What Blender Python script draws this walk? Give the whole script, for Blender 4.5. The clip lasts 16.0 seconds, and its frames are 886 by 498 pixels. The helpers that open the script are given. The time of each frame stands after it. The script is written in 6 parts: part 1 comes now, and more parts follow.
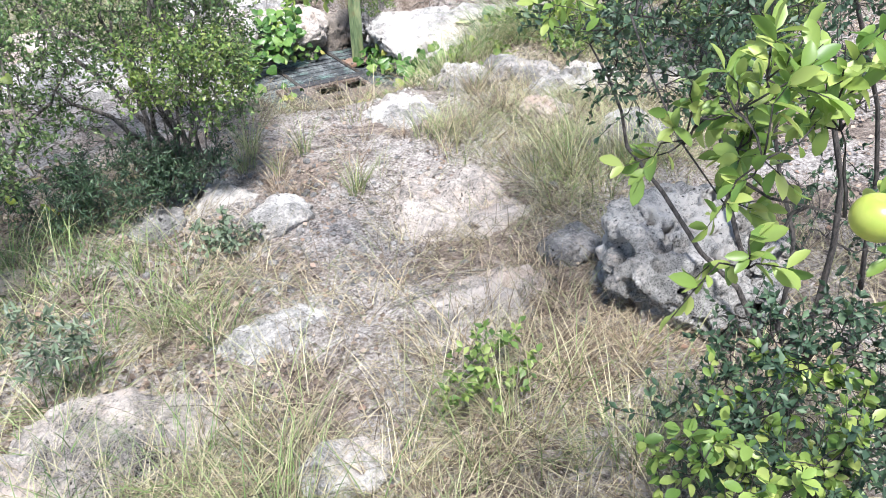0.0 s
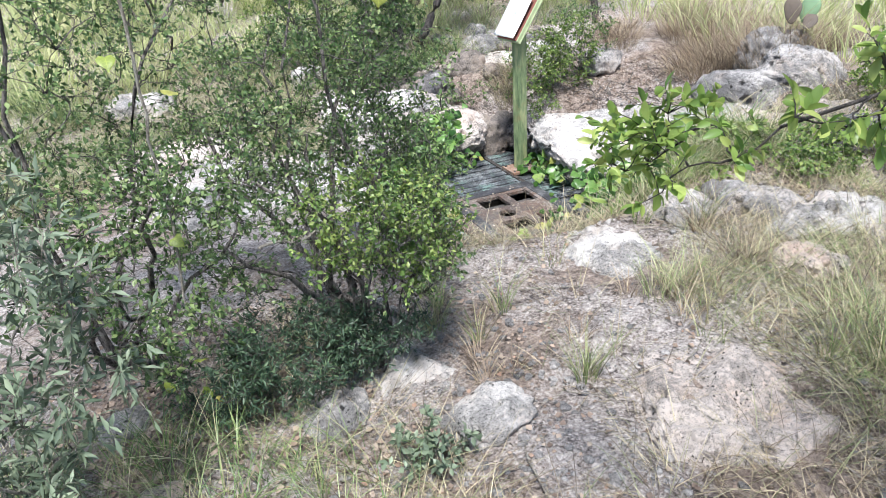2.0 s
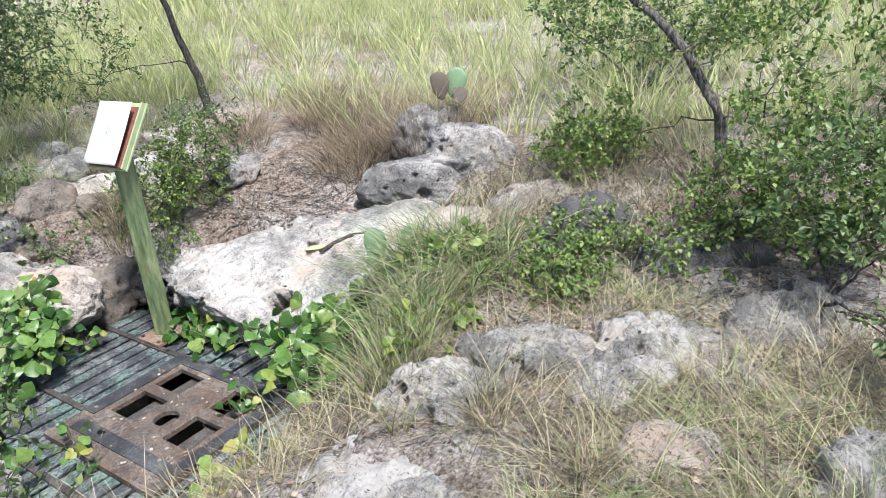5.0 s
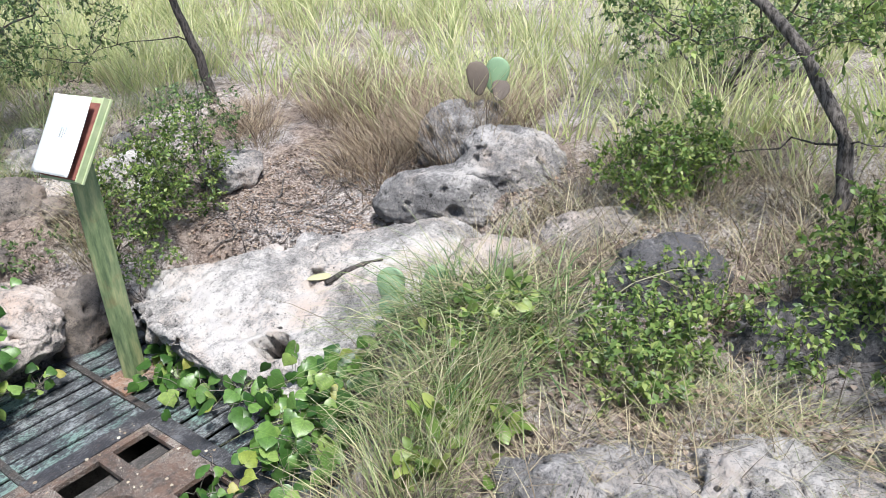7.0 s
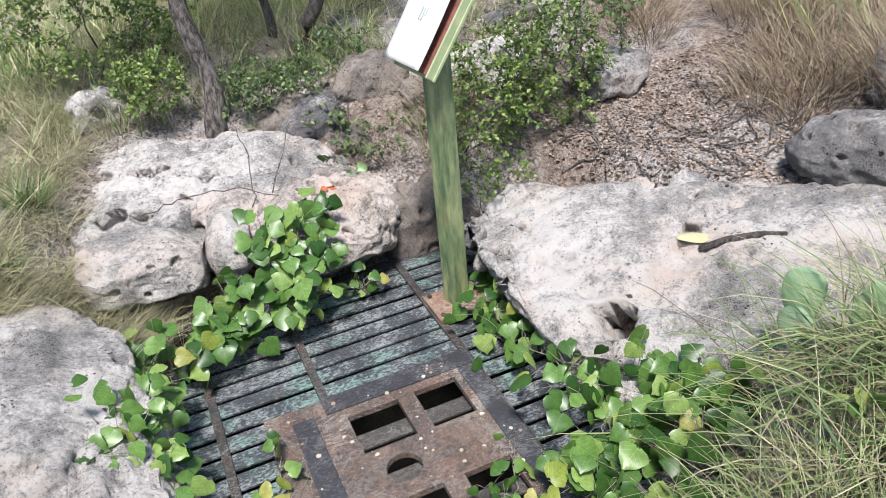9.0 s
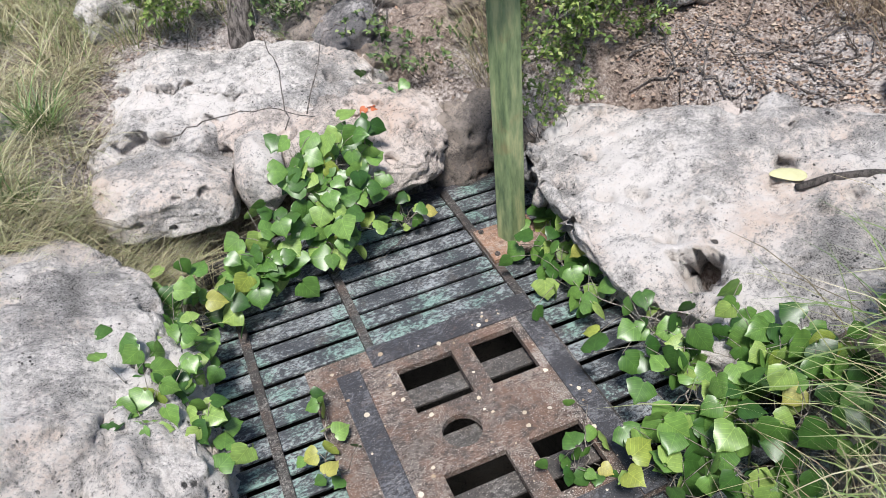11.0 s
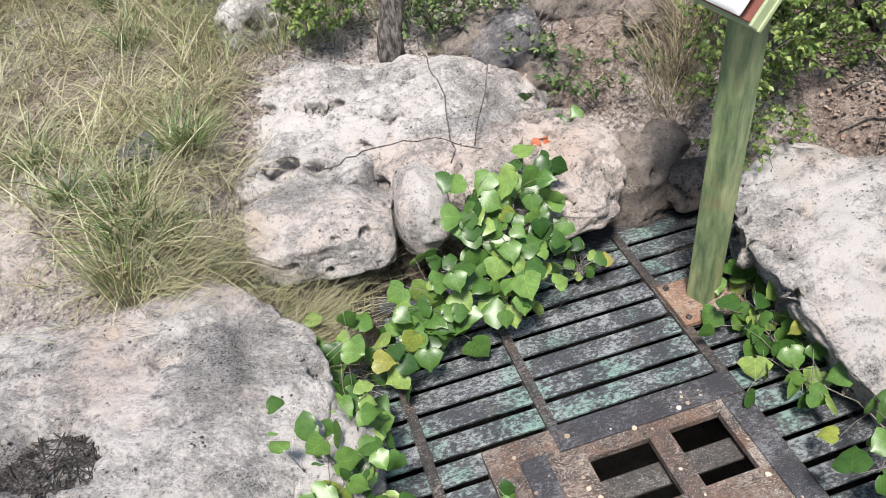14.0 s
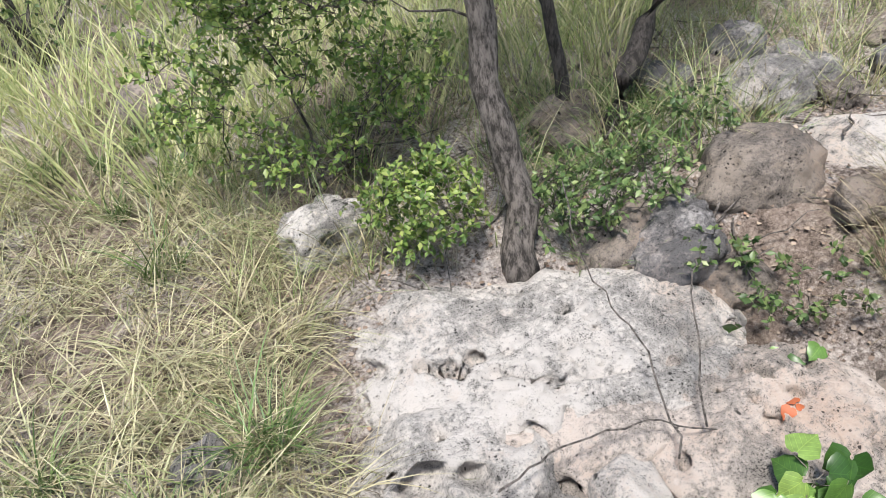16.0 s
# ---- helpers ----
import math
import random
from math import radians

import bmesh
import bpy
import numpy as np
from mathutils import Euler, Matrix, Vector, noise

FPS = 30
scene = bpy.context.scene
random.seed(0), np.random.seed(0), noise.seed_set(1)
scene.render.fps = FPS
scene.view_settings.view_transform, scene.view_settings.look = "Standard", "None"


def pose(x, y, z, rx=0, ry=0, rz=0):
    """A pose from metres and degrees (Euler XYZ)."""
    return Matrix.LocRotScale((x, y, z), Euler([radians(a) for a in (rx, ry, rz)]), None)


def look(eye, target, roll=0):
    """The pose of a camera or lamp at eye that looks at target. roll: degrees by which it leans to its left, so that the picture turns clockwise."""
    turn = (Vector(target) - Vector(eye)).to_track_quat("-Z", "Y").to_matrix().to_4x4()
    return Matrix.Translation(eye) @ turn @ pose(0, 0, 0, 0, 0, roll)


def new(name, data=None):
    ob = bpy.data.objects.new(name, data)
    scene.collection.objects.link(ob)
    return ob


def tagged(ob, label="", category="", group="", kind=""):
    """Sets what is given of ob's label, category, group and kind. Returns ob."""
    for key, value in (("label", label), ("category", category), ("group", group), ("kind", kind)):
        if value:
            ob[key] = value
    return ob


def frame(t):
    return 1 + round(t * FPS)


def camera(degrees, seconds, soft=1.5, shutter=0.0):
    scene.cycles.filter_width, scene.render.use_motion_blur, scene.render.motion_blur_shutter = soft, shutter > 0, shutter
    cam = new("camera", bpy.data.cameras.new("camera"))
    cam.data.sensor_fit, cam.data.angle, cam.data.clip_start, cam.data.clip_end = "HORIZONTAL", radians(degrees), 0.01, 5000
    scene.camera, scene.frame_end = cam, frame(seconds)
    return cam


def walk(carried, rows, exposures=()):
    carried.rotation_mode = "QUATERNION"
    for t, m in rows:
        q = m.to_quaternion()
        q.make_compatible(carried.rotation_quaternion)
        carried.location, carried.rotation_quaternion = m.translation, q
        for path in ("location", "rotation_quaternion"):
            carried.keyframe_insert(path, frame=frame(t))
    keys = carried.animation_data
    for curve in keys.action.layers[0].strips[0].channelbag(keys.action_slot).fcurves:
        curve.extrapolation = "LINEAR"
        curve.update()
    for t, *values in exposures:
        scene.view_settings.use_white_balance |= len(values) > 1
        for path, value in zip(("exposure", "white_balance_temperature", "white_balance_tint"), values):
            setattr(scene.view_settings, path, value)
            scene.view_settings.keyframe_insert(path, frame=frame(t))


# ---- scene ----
cam = camera(61.3, 16.0, 0.7)
# seconds, x, y, z, then the turns about x, y and z in degrees
ROWS = [
    (0.0, -0.014, 0.014, 1.500, 57.679, 0.871, -32.296),
    (0.5, 0.039, 0.278, 1.511, 59.684, 1.968, -24.331),
    (1.0, 0.034, 0.501, 1.482, 61.432, 3.223, -21.124),
    (1.5, 0.000, 0.799, 1.506, 62.639, 3.287, -22.079),
    (2.0, -0.031, 1.014, 1.518, 63.406, 3.358, -24.714),
    (2.5, 0.098, 1.300, 1.490, 63.896, 3.915, -29.252),
    (3.0, 0.187, 1.588, 1.458, 64.081, 3.683, -34.843),
    (3.5, 0.217, 1.897, 1.472, 64.115, 3.458, -41.848),
    (4.0, 0.286, 2.041, 1.467, 64.913, 3.756, -48.848),
    (4.5, 0.490, 2.221, 1.423, 66.955, 4.128, -55.222),
    (7.0, 1.420, 2.964, 1.352, 65.006, 2.880, -52.704),
    (7.5, 1.563, 3.112, 1.290, 62.252, 2.615, -45.506),
    (8.0, 1.721, 3.309, 1.272, 59.766, 2.826, -37.612),
    (8.5, 1.891, 3.556, 1.218, 59.658, 3.834, -27.351),
    (9.0, 1.887, 3.667, 1.232, 57.883, 4.716, -24.306),
    (11.5, 1.897, 4.072, 1.160, 50.075, 5.228, -22.183),
    (12.0, 1.904, 4.088, 1.163, 50.373, 5.554, -21.521),
    (12.5, 1.881, 4.136, 1.170, 50.460, 5.208, -21.172),
    (13.0, 1.789, 4.367, 1.158, 49.801, 4.867, -20.466),
    (13.5, 1.640, 4.597, 1.179, 49.212, 5.217, -19.150),
    (14.0, 1.650, 4.540, 1.209, 49.456, 5.823, -17.261),
    (14.5, 1.657, 4.553, 1.204, 50.602, 6.968, -14.985),
    (15.0, 1.525, 4.772, 1.216, 52.686, 8.073, -12.170),
    (15.5, 1.407, 5.151, 1.148, 55.621, 8.642, -8.281),
    (16.0, 1.396, 5.703, 1.164, 57.162, 7.703, -21.351),
]
EXPOSURES = ((0.0, 1.22, 6150, 8), (1.0, 1.1, 6150, 8), (2.0, 1.02, 6150, 8), (3.5, 1.05, 6300, 8), (4.5, 0.86, 6250, 7), (7.5, 0.84, 6250, 9), (9.0, 0.75, 6350, 10), (12.5, 0.77, 6450, 10), (14.5, 0.75, 6650, 10), (16.0, 0.82, 6600, 9))
walk(cam, [(t, pose(*p)) for t, *p in ROWS], EXPOSURES)

SKY, SUN, SUN_ANGLE = 0.10, 4.1, 12

# ---- world, sun ----
world = bpy.data.worlds.new("sky_world")
world.use_nodes = True
scene.world = world
sky = world.node_tree.nodes.new("ShaderNodeTexSky")
sky.sky_type, sky.sun_disc = "NISHITA", False
sky.sun_elevation, sky.sun_rotation = radians(65), radians(-155.6)
back = world.node_tree.nodes["Background"]
back.inputs["Strength"].default_value = SKY
world.node_tree.links.new(sky.outputs[0], back.inputs[0])
sun_data = bpy.data.lights.new("sun", "SUN")
sun_data.energy, sun_data.angle, sun_data.color = SUN, radians(SUN_ANGLE), (1.0, 0.97, 0.93)
sun = new("sun", sun_data)
sun.matrix_world = look((-2.5, -5.5, 13), (0, 0, 0))


# ---- small mathematics ----
def value_noise(p, seed=0.0):
    i = np.floor(p)
    f = p - i
    f = f * f * (3 - 2 * f)
    out = np.zeros(len(p))
    for cx in (0, 1):
        for cy in (0, 1):
            for cz in (0, 1):
                c = i + (cx, cy, cz)
                h = np.sin(c[:, 0] * 127.1 + c[:, 1] * 311.7 + c[:, 2] * 74.7 + seed * 17.3) * 43758.5453
                h = h - np.floor(h)
                w = (f[:, 0] if cx else 1 - f[:, 0]) * (f[:, 1] if cy else 1 - f[:, 1]) * (f[:, 2] if cz else 1 - f[:, 2])
                out += w * h
    return out * 2 - 1


def fbm(p, octaves=4, seed=0.0):
    out, amp = np.zeros(len(p)), 1.0
    for k in range(octaves):
        out += amp * value_noise(p * 2.0 ** k, seed + k)
        amp *= 0.5
    return out


def smooth(a, b, v):
    s = np.clip((v - a) / (b - a), 0, 1)
    return s * s * (3 - 2 * s)


def unit(v):
    return v / np.maximum(np.linalg.norm(v, axis=-1, keepdims=True), 1e-9)


def base_ground(x, y):
    """The lie of the land without its small relief and without the pit."""
    z = -0.055 * np.clip(y, -8, 6) + 0.05 * (np.clip(x, -6, 7) - 0.8) + 0.08 * np.clip(y - 6.5, 0, 6)
    return z + 0.06 * np.clip(x - 5.5, 0, 5)


def pit_mask(x, y):
    """1 inside the sunken shaft under the grate, 0 on the ground round it."""
    dx = np.abs(x - 2.42) / 0.88
    dy = np.abs(y - 5.62) / 1.05
    return 1 - smooth(0.86, 1.06, (dx ** 4 + dy ** 4) ** 0.25)


def hollow_mask(x, y):
    """The hollow round the shaft, in which the boulders lie."""
    d = np.sqrt(((x - 2.30) / 1.30) ** 2 + ((y - 5.80) / 1.78) ** 2)
    return 1 - smooth(0.7, 1.12, d)


def dip_mask(x, y):
    """The shallow dip full of litter between the slab and the curved boulder."""
    return np.exp(-(((x - 4.15) / 0.55) ** 2 + ((y - 5.75) / 0.75) ** 2)) + 0.7 * np.exp(-(((x - 3.55) / 0.35) ** 2 + ((y - 6.0) / 0.5) ** 2))


def slab_mask(x, y):
    """The bed in which the long slab lies."""
    u, v = (x - 3.62) * 0.574 - (y - 5.56) * 0.819, (x - 3.62) * 0.819 + (y - 5.56) * 0.574
    return 1 - smooth(0.75, 1.05, ((u / 1.08) ** 4 + (v / 0.60) ** 4) ** 0.25)


def ground_z(x, y):
    x, y = np.atleast_1d(np.asarray(x, float)), np.atleast_1d(np.asarray(y, float))
    p = np.stack([x, y, np.zeros_like(x)], 1)
    near = 1 - smooth(9, 16, np.hypot(x - 2, y - 4))
    z = base_ground(x, y) + near * (0.045 * fbm(p * 1.3, 3, 3) + 0.014 * fbm(p * 7.0, 3, 8))
    z = z + (1 - near) * 0.35 * fbm(p * 0.05, 2, 5)
    z = z - 0.34 * hollow_mask(x, y) - 0.22 * dip_mask(x, y)
    z = z - np.maximum(0, z + 0.62) * slab_mask(x, y)
    return z - 2.3 * pit_mask(x, y)


# ---- materials ----
def material(name):
    m = bpy.data.materials.new(name)
    m.use_nodes = True
    nt = m.node_tree
    return m, nt, nt.nodes["Principled BSDF"]


def node(nt, kind, **values):
    n = nt.nodes.new(kind)
    for key, value in values.items():
        n.inputs[key.replace("_", " ")].default_value = value
    return n


def ramp(nt, source, stops):
    n = nt.nodes.new("ShaderNodeValToRGB")
    e = n.color_ramp.elements
    while len(e) < len(stops):
        e.new(0.5)
    for el, (pos, col) in zip(e, stops):
        el.position, el.color = pos, (*col, 1) if len(col) == 3 else col
    nt.links.new(source, n.inputs[0])
    return n.outputs[0]


def mixed(nt, fac, a, b):
    n = nt.nodes.new("ShaderNodeMix")
    n.data_type = "RGBA"
    for sock, val in ((n.inputs[0], fac), (n.inputs[6], a), (n.inputs[7], b)):
        if isinstance(val, bpy.types.NodeSocket):
            nt.links.new(val, sock)
        elif isinstance(val, (int, float)):
            sock.default_value = val
        else:
            sock.default_value = (*val, 1)
    return n.outputs[2]


def place(nt, stretch=(1, 1, 1)):
    geo = nt.nodes.new("ShaderNodeNewGeometry")
    m = nt.nodes.new("ShaderNodeMapping")
    m.inputs["Scale"].default_value = stretch
    nt.links.new(geo.outputs["Position"], m.inputs["Vector"])
    return m.outputs[0]


def grain(nt, where, scale, detail=6.0, rough=0.6):
    n = node(nt, "ShaderNodeTexNoise", Scale=scale, Detail=detail, Roughness=rough)
    nt.links.new(where, n.inputs["Vector"])
    return n.outputs["Fac"]


def cells(nt, where, scale):
    n = node(nt, "ShaderNodeTexVoronoi", Scale=scale)
    nt.links.new(where, n.inputs["Vector"])
    return n.outputs["Distance"]


def bumped(nt, bsdf, height, strength=0.5, distance=0.01):
    b = node(nt, "ShaderNodeBump", Strength=strength, Distance=distance)
    nt.links.new(height, b.inputs["Height"])
    nt.links.new(b.outputs[0], bsdf.inputs["Normal"])


def summed(nt, a, b, kb=1.0, op="ADD"):
    m = nt.nodes.new("ShaderNodeMath")
    m.operation = "MULTIPLY"
    nt.links.new(b, m.inputs[0])
    m.inputs[1].default_value = kb
    s = nt.nodes.new("ShaderNodeMath")
    s.operation = op
    nt.links.new(a, s.inputs[0])
    nt.links.new(m.outputs[0], s.inputs[1])
    return s.outputs[0]


def averaged(nt, *pairs):
    """The weighted mean of some values."""
    whole, out = sum(k for _, k in pairs), None
    for value, k in pairs:
        m = nt.nodes.new("ShaderNodeMath")
        m.operation = "MULTIPLY"
        nt.links.new(value, m.inputs[0])
        m.inputs[1].default_value = k / whole
        out = m.outputs[0] if out is None else summed(nt, out, m.outputs[0])
    return out


def multiplied(nt, a, b, fac=1.0):
    mul = nt.nodes.new("ShaderNodeMix")
    mul.data_type, mul.blend_type = "RGBA", "MULTIPLY"
    mul.inputs[0].default_value = fac
    nt.links.new(a, mul.inputs[6])
    nt.links.new(b, mul.inputs[7])
    return mul.outputs[2]


def warped(nt, where, scale, much):
    """A place shifted about by noise."""
    n = node(nt, "ShaderNodeTexNoise", Scale=scale, Detail=2.0)
    nt.links.new(where, n.inputs["Vector"])
    k = nt.nodes.new("ShaderNodeVectorMath")
    k.operation = "MULTIPLY_ADD"
    nt.links.new(n.outputs["Color"], k.inputs[0])
    k.inputs[1].default_value = (much, much, much)
    nt.links.new(where, k.inputs[2])
    return k.outputs[0]


def limestone(name, pale, lichen, amount, warm=(0.56, 0.42, 0.33), dark=0.16):
    """Weathered, pitted limestone: pale stone with warm stains, a film of grey lichen, black specks, and small pits
    with their shade in the colour.
    """
    m, nt, b = material(name)
    w = place(nt)
    mid = grain(nt, w, 13, 12, 0.75)
    fine = grain(nt, w, 75, 8, 0.75)
    dots = grain(nt, w, 210, 3, 0.7)
    broad = grain(nt, w, 3.2, 6, 0.6)
    stain = ramp(nt, averaged(nt, (grain(nt, w, 2.3, 6, 0.65), 0.75), (fine, 0.25)), [(0.50, (0, 0, 0)), (0.64, (0.8, 0.8, 0.8))])
    col = mixed(nt, stain, pale, warm)
    film = ramp(nt, averaged(nt, (broad, 0.4), (mid, 0.28), (fine, 0.32)), [(amount - 0.03, (0.95, 0.95, 0.95)), (amount + 0.02, (0.5, 0.5, 0.5)), (amount + 0.05, (0, 0, 0))])
    col = mixed(nt, film, col, lichen)
    crust = ramp(nt, averaged(nt, (dots, 0.45), (mid, 0.55)), [(0.39, (dark, dark, dark)), (0.43, (0.8, 0.8, 0.8)), (0.48, (1, 1, 1))])
    peppered = ramp(nt, averaged(nt, (dots, 0.6), (broad, 0.4)), [(0.385, (0.14, 0.14, 0.14)), (0.43, (1, 1, 1))])
    # fine cracks and pits: the shade inside them is painted into the colour
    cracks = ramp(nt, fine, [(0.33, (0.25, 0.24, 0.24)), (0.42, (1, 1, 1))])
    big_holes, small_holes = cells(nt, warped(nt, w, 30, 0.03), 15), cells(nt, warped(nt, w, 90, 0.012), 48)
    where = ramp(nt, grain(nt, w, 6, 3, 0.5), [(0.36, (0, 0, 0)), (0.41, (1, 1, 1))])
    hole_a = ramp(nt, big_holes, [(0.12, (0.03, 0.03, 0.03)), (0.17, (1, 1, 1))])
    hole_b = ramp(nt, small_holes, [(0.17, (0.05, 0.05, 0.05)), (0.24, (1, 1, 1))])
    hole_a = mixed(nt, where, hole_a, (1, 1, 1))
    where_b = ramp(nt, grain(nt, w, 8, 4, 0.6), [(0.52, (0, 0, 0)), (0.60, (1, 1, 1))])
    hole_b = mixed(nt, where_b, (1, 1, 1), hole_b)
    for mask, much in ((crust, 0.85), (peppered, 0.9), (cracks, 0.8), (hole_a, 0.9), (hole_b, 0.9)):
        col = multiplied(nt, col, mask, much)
    nt.links.new(col, b.inputs["Base Color"])
    b.inputs["Roughness"].default_value = 0.94
    height = summed(nt, summed(nt, summed(nt, summed(nt, mid, fine, 0.6), dots, 0.15), hole_a, 0.5), hole_b, 0.3)
    bumped(nt, b, height, 1.0, 0.026)
    return m


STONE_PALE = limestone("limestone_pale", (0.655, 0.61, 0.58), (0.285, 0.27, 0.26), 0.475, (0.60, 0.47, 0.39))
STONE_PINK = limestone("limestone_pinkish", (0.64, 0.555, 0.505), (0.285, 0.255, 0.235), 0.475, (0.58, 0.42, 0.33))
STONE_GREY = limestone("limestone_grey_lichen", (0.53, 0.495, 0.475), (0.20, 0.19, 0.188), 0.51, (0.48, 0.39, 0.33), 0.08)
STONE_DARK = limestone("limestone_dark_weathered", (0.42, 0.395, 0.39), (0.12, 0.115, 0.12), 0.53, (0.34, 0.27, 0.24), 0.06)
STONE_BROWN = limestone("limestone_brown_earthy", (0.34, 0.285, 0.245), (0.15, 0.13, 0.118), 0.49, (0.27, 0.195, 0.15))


def soil_material():
    m, nt, b = material("stony_soil_with_litter")
    w = place(nt)
    big = grain(nt, w, 1.6, 6, 0.6)
    mid = grain(nt, w, 14, 8, 0.75)
    fine = grain(nt, w, 75, 6, 0.75)
    chips = cells(nt, w, 55)
    earth = ramp(nt, averaged(nt, (mid, 0.6), (fine, 0.4)), [(0.40, (0.06, 0.045, 0.037)), (0.49, (0.27, 0.205, 0.17)), (0.60, (0.50, 0.41, 0.35))])
    scree = ramp(nt, averaged(nt, (fine, 0.6), (mid, 0.4)), [(0.40, (0.07, 0.06, 0.055)), (0.475, (0.46, 0.40, 0.375)), (0.56, (0.76, 0.69, 0.65))])
    scree = multiplied(nt, scree, ramp(nt, chips, [(0.35, (1, 1, 1)), (0.65, (0.6, 0.58, 0.57))]), 0.7)
    where = ramp(nt, averaged(nt, (big, 0.75), (fine, 0.25)), [(0.45, (0, 0, 0)), (0.55, (1, 1, 1))])
    nt.links.new(mixed(nt, where, earth, scree), b.inputs["Base Color"])
    b.inputs["Roughness"].default_value = 0.97
    bumped(nt, b, averaged(nt, (mid, 1.0), (fine, 0.8), (chips, -0.2)), 1.0, 0.05)
    return m


SOIL = soil_material()


def vein_lines(nt):
    """Pale ribs on a leaf that lies along its own x axis."""
    xyz = nt.nodes.new("ShaderNodeSeparateXYZ")
    nt.links.new(nt.nodes.new("ShaderNodeTexCoord").outputs["Object"], xyz.inputs[0])

    def maths(op, a, b):
        n = nt.nodes.new("ShaderNodeMath")
        n.operation = op
        for sock, val in zip(n.inputs, (a, b)):
            if isinstance(val, bpy.types.NodeSocket):
                nt.links.new(val, sock)
            else:
                sock.default_value = val
        return n.outputs[0]

    wide = maths("ABSOLUTE", xyz.outputs["Y"], 0)
    side = maths("PINGPONG", maths("MULTIPLY", maths("SUBTRACT", xyz.outputs["X"], maths("MULTIPLY", wide, 0.75)), 5.5), 0.5)
    line = maths("MINIMUM", maths("MULTIPLY", wide, 4.0), side)
    return ramp(nt, line, [(0.02, (1.4, 1.32, 1.25)), (0.08, (0.95, 0.95, 0.95)), (0.4, (1, 1, 1))])


def plant_material(name, stops, translucent=0.3, rough=0.55, by_object=False, veins=False):
    """Thin green or dry tissue; its tint varies from blade to blade, and light comes through it."""
    m, nt, b = material(name)
    if by_object:
        vary = nt.nodes.new("ShaderNodeObjectInfo").outputs["Random"]
    else:
        vary = nt.nodes.new("ShaderNodeNewGeometry").outputs["Random Per Island"]
    col = ramp(nt, vary, stops)
    if veins:
        col = multiplied(nt, col, vein_lines(nt), 1.0)
    w = place(nt)
    mottle = ramp(nt, grain(nt, w, 45 if veins else 6, 5, 0.6), [(0.3, (0.72, 0.72, 0.72)), (0.7, (1.15, 1.15, 1.1))])
    mul = nt.nodes.new("ShaderNodeMix")
    mul.data_type, mul.blend_type = "RGBA", "MULTIPLY"
    mul.inputs[0].default_value = 1.0
    nt.links.new(col, mul.inputs[6])
    nt.links.new(mottle, mul.inputs[7])
    nt.links.new(mul.outputs[2], b.inputs["Base Color"])
    b.inputs["Roughness"].default_value = rough
    t = nt.nodes.new("ShaderNodeBsdfTranslucent")
    nt.links.new(mul.outputs[2], t.inputs["Color"])
    mix = nt.nodes.new("ShaderNodeMixShader")
    mix.inputs[0].default_value = translucent
    nt.links.new(b.outputs[0], mix.inputs[1])
    nt.links.new(t.outputs[0], mix.inputs[2])
    nt.links.new(mix.outputs[0], nt.nodes["Material Output"].inputs["Surface"])
    return m


GRASS_DRY = plant_material("dry_grass", [(0.0, (0.06, 0.042, 0.03)), (0.25, (0.20, 0.15, 0.10)), (0.5, (0.42, 0.345, 0.23)), (0.75, (0.58, 0.50, 0.35)), (0.88, (0.30, 0.30, 0.16)), (1.0, (0.12, 0.16, 0.065))], 0.18, 0.55)
GRASS_MIXED = plant_material("half_green_grass", [(0.0, (0.10, 0.08, 0.05)), (0.2, (0.50, 0.43, 0.27)), (0.45, (0.30, 0.36, 0.15)), (0.7, (0.13, 0.21, 0.065)), (0.85, (0.42, 0.44, 0.23)), (1.0, (0.66, 0.60, 0.42))], 0.25, 0.5)
GRASS_GREEN = plant_material("meadow_grass", [(0.0, (0.36, 0.43, 0.19)), (0.4, (0.56, 0.60, 0.29)), (0.75, (0.68, 0.68, 0.38)), (1.0, (0.78, 0.71, 0.48))], 0.45, 0.55)
GRASS_STRAW = plant_material("pale_straw", [(0.0, (0.10, 0.08, 0.055)), (0.2, (0.44, 0.38, 0.25)), (0.5, (0.58, 0.53, 0.36)), (0.7, (0.32, 0.36, 0.17)), (0.85, (0.66, 0.61, 0.44)), (1.0, (0.19, 0.25, 0.09))], 0.25, 0.5)
GRASS_LUSH = plant_material("lush_green_grass", [(0.0, (0.06, 0.12, 0.04)), (0.5, (0.15, 0.24, 0.08)), (1.0, (0.33, 0.39, 0.16))], 0.25, 0.45)
GRASS_RUSSET = plant_material("russet_dead_grass", [(0.0, (0.10, 0.065, 0.048)), (0.4, (0.29, 0.21, 0.15)), (0.8, (0.46, 0.37, 0.27)), (1.0, (0.52, 0.44, 0.30))], 0.15, 0.6)
LEAF_MID = plant_material("shrub_leaves", [(0.0, (0.05, 0.10, 0.035)), (0.5, (0.14, 0.22, 0.08)), (0.85, (0.27, 0.36, 0.14)), (1.0, (0.40, 0.46, 0.21))], 0.4, 0.42)
LEAF_BRIGHT = plant_material("young_shrub_leaves", [(0.0, (0.08, 0.15, 0.04)), (0.5, (0.20, 0.30, 0.08)), (1.0, (0.40, 0.46, 0.15))], 0.4, 0.45)
LEAF_YOUNG = plant_material("glossy_yellow_green_leaves", [(0.0, (0.12, 0.22, 0.05)), (0.5, (0.27, 0.38, 0.09)), (1.0, (0.46, 0.52, 0.16))], 0.45, 0.4)
LEAF_DARK = plant_material("dark_evergreen_leaves", [(0.0, (0.03, 0.06, 0.035)), (0.6, (0.07, 0.12, 0.07)), (1.0, (0.12, 0.18, 0.09))], 0.25, 0.5)
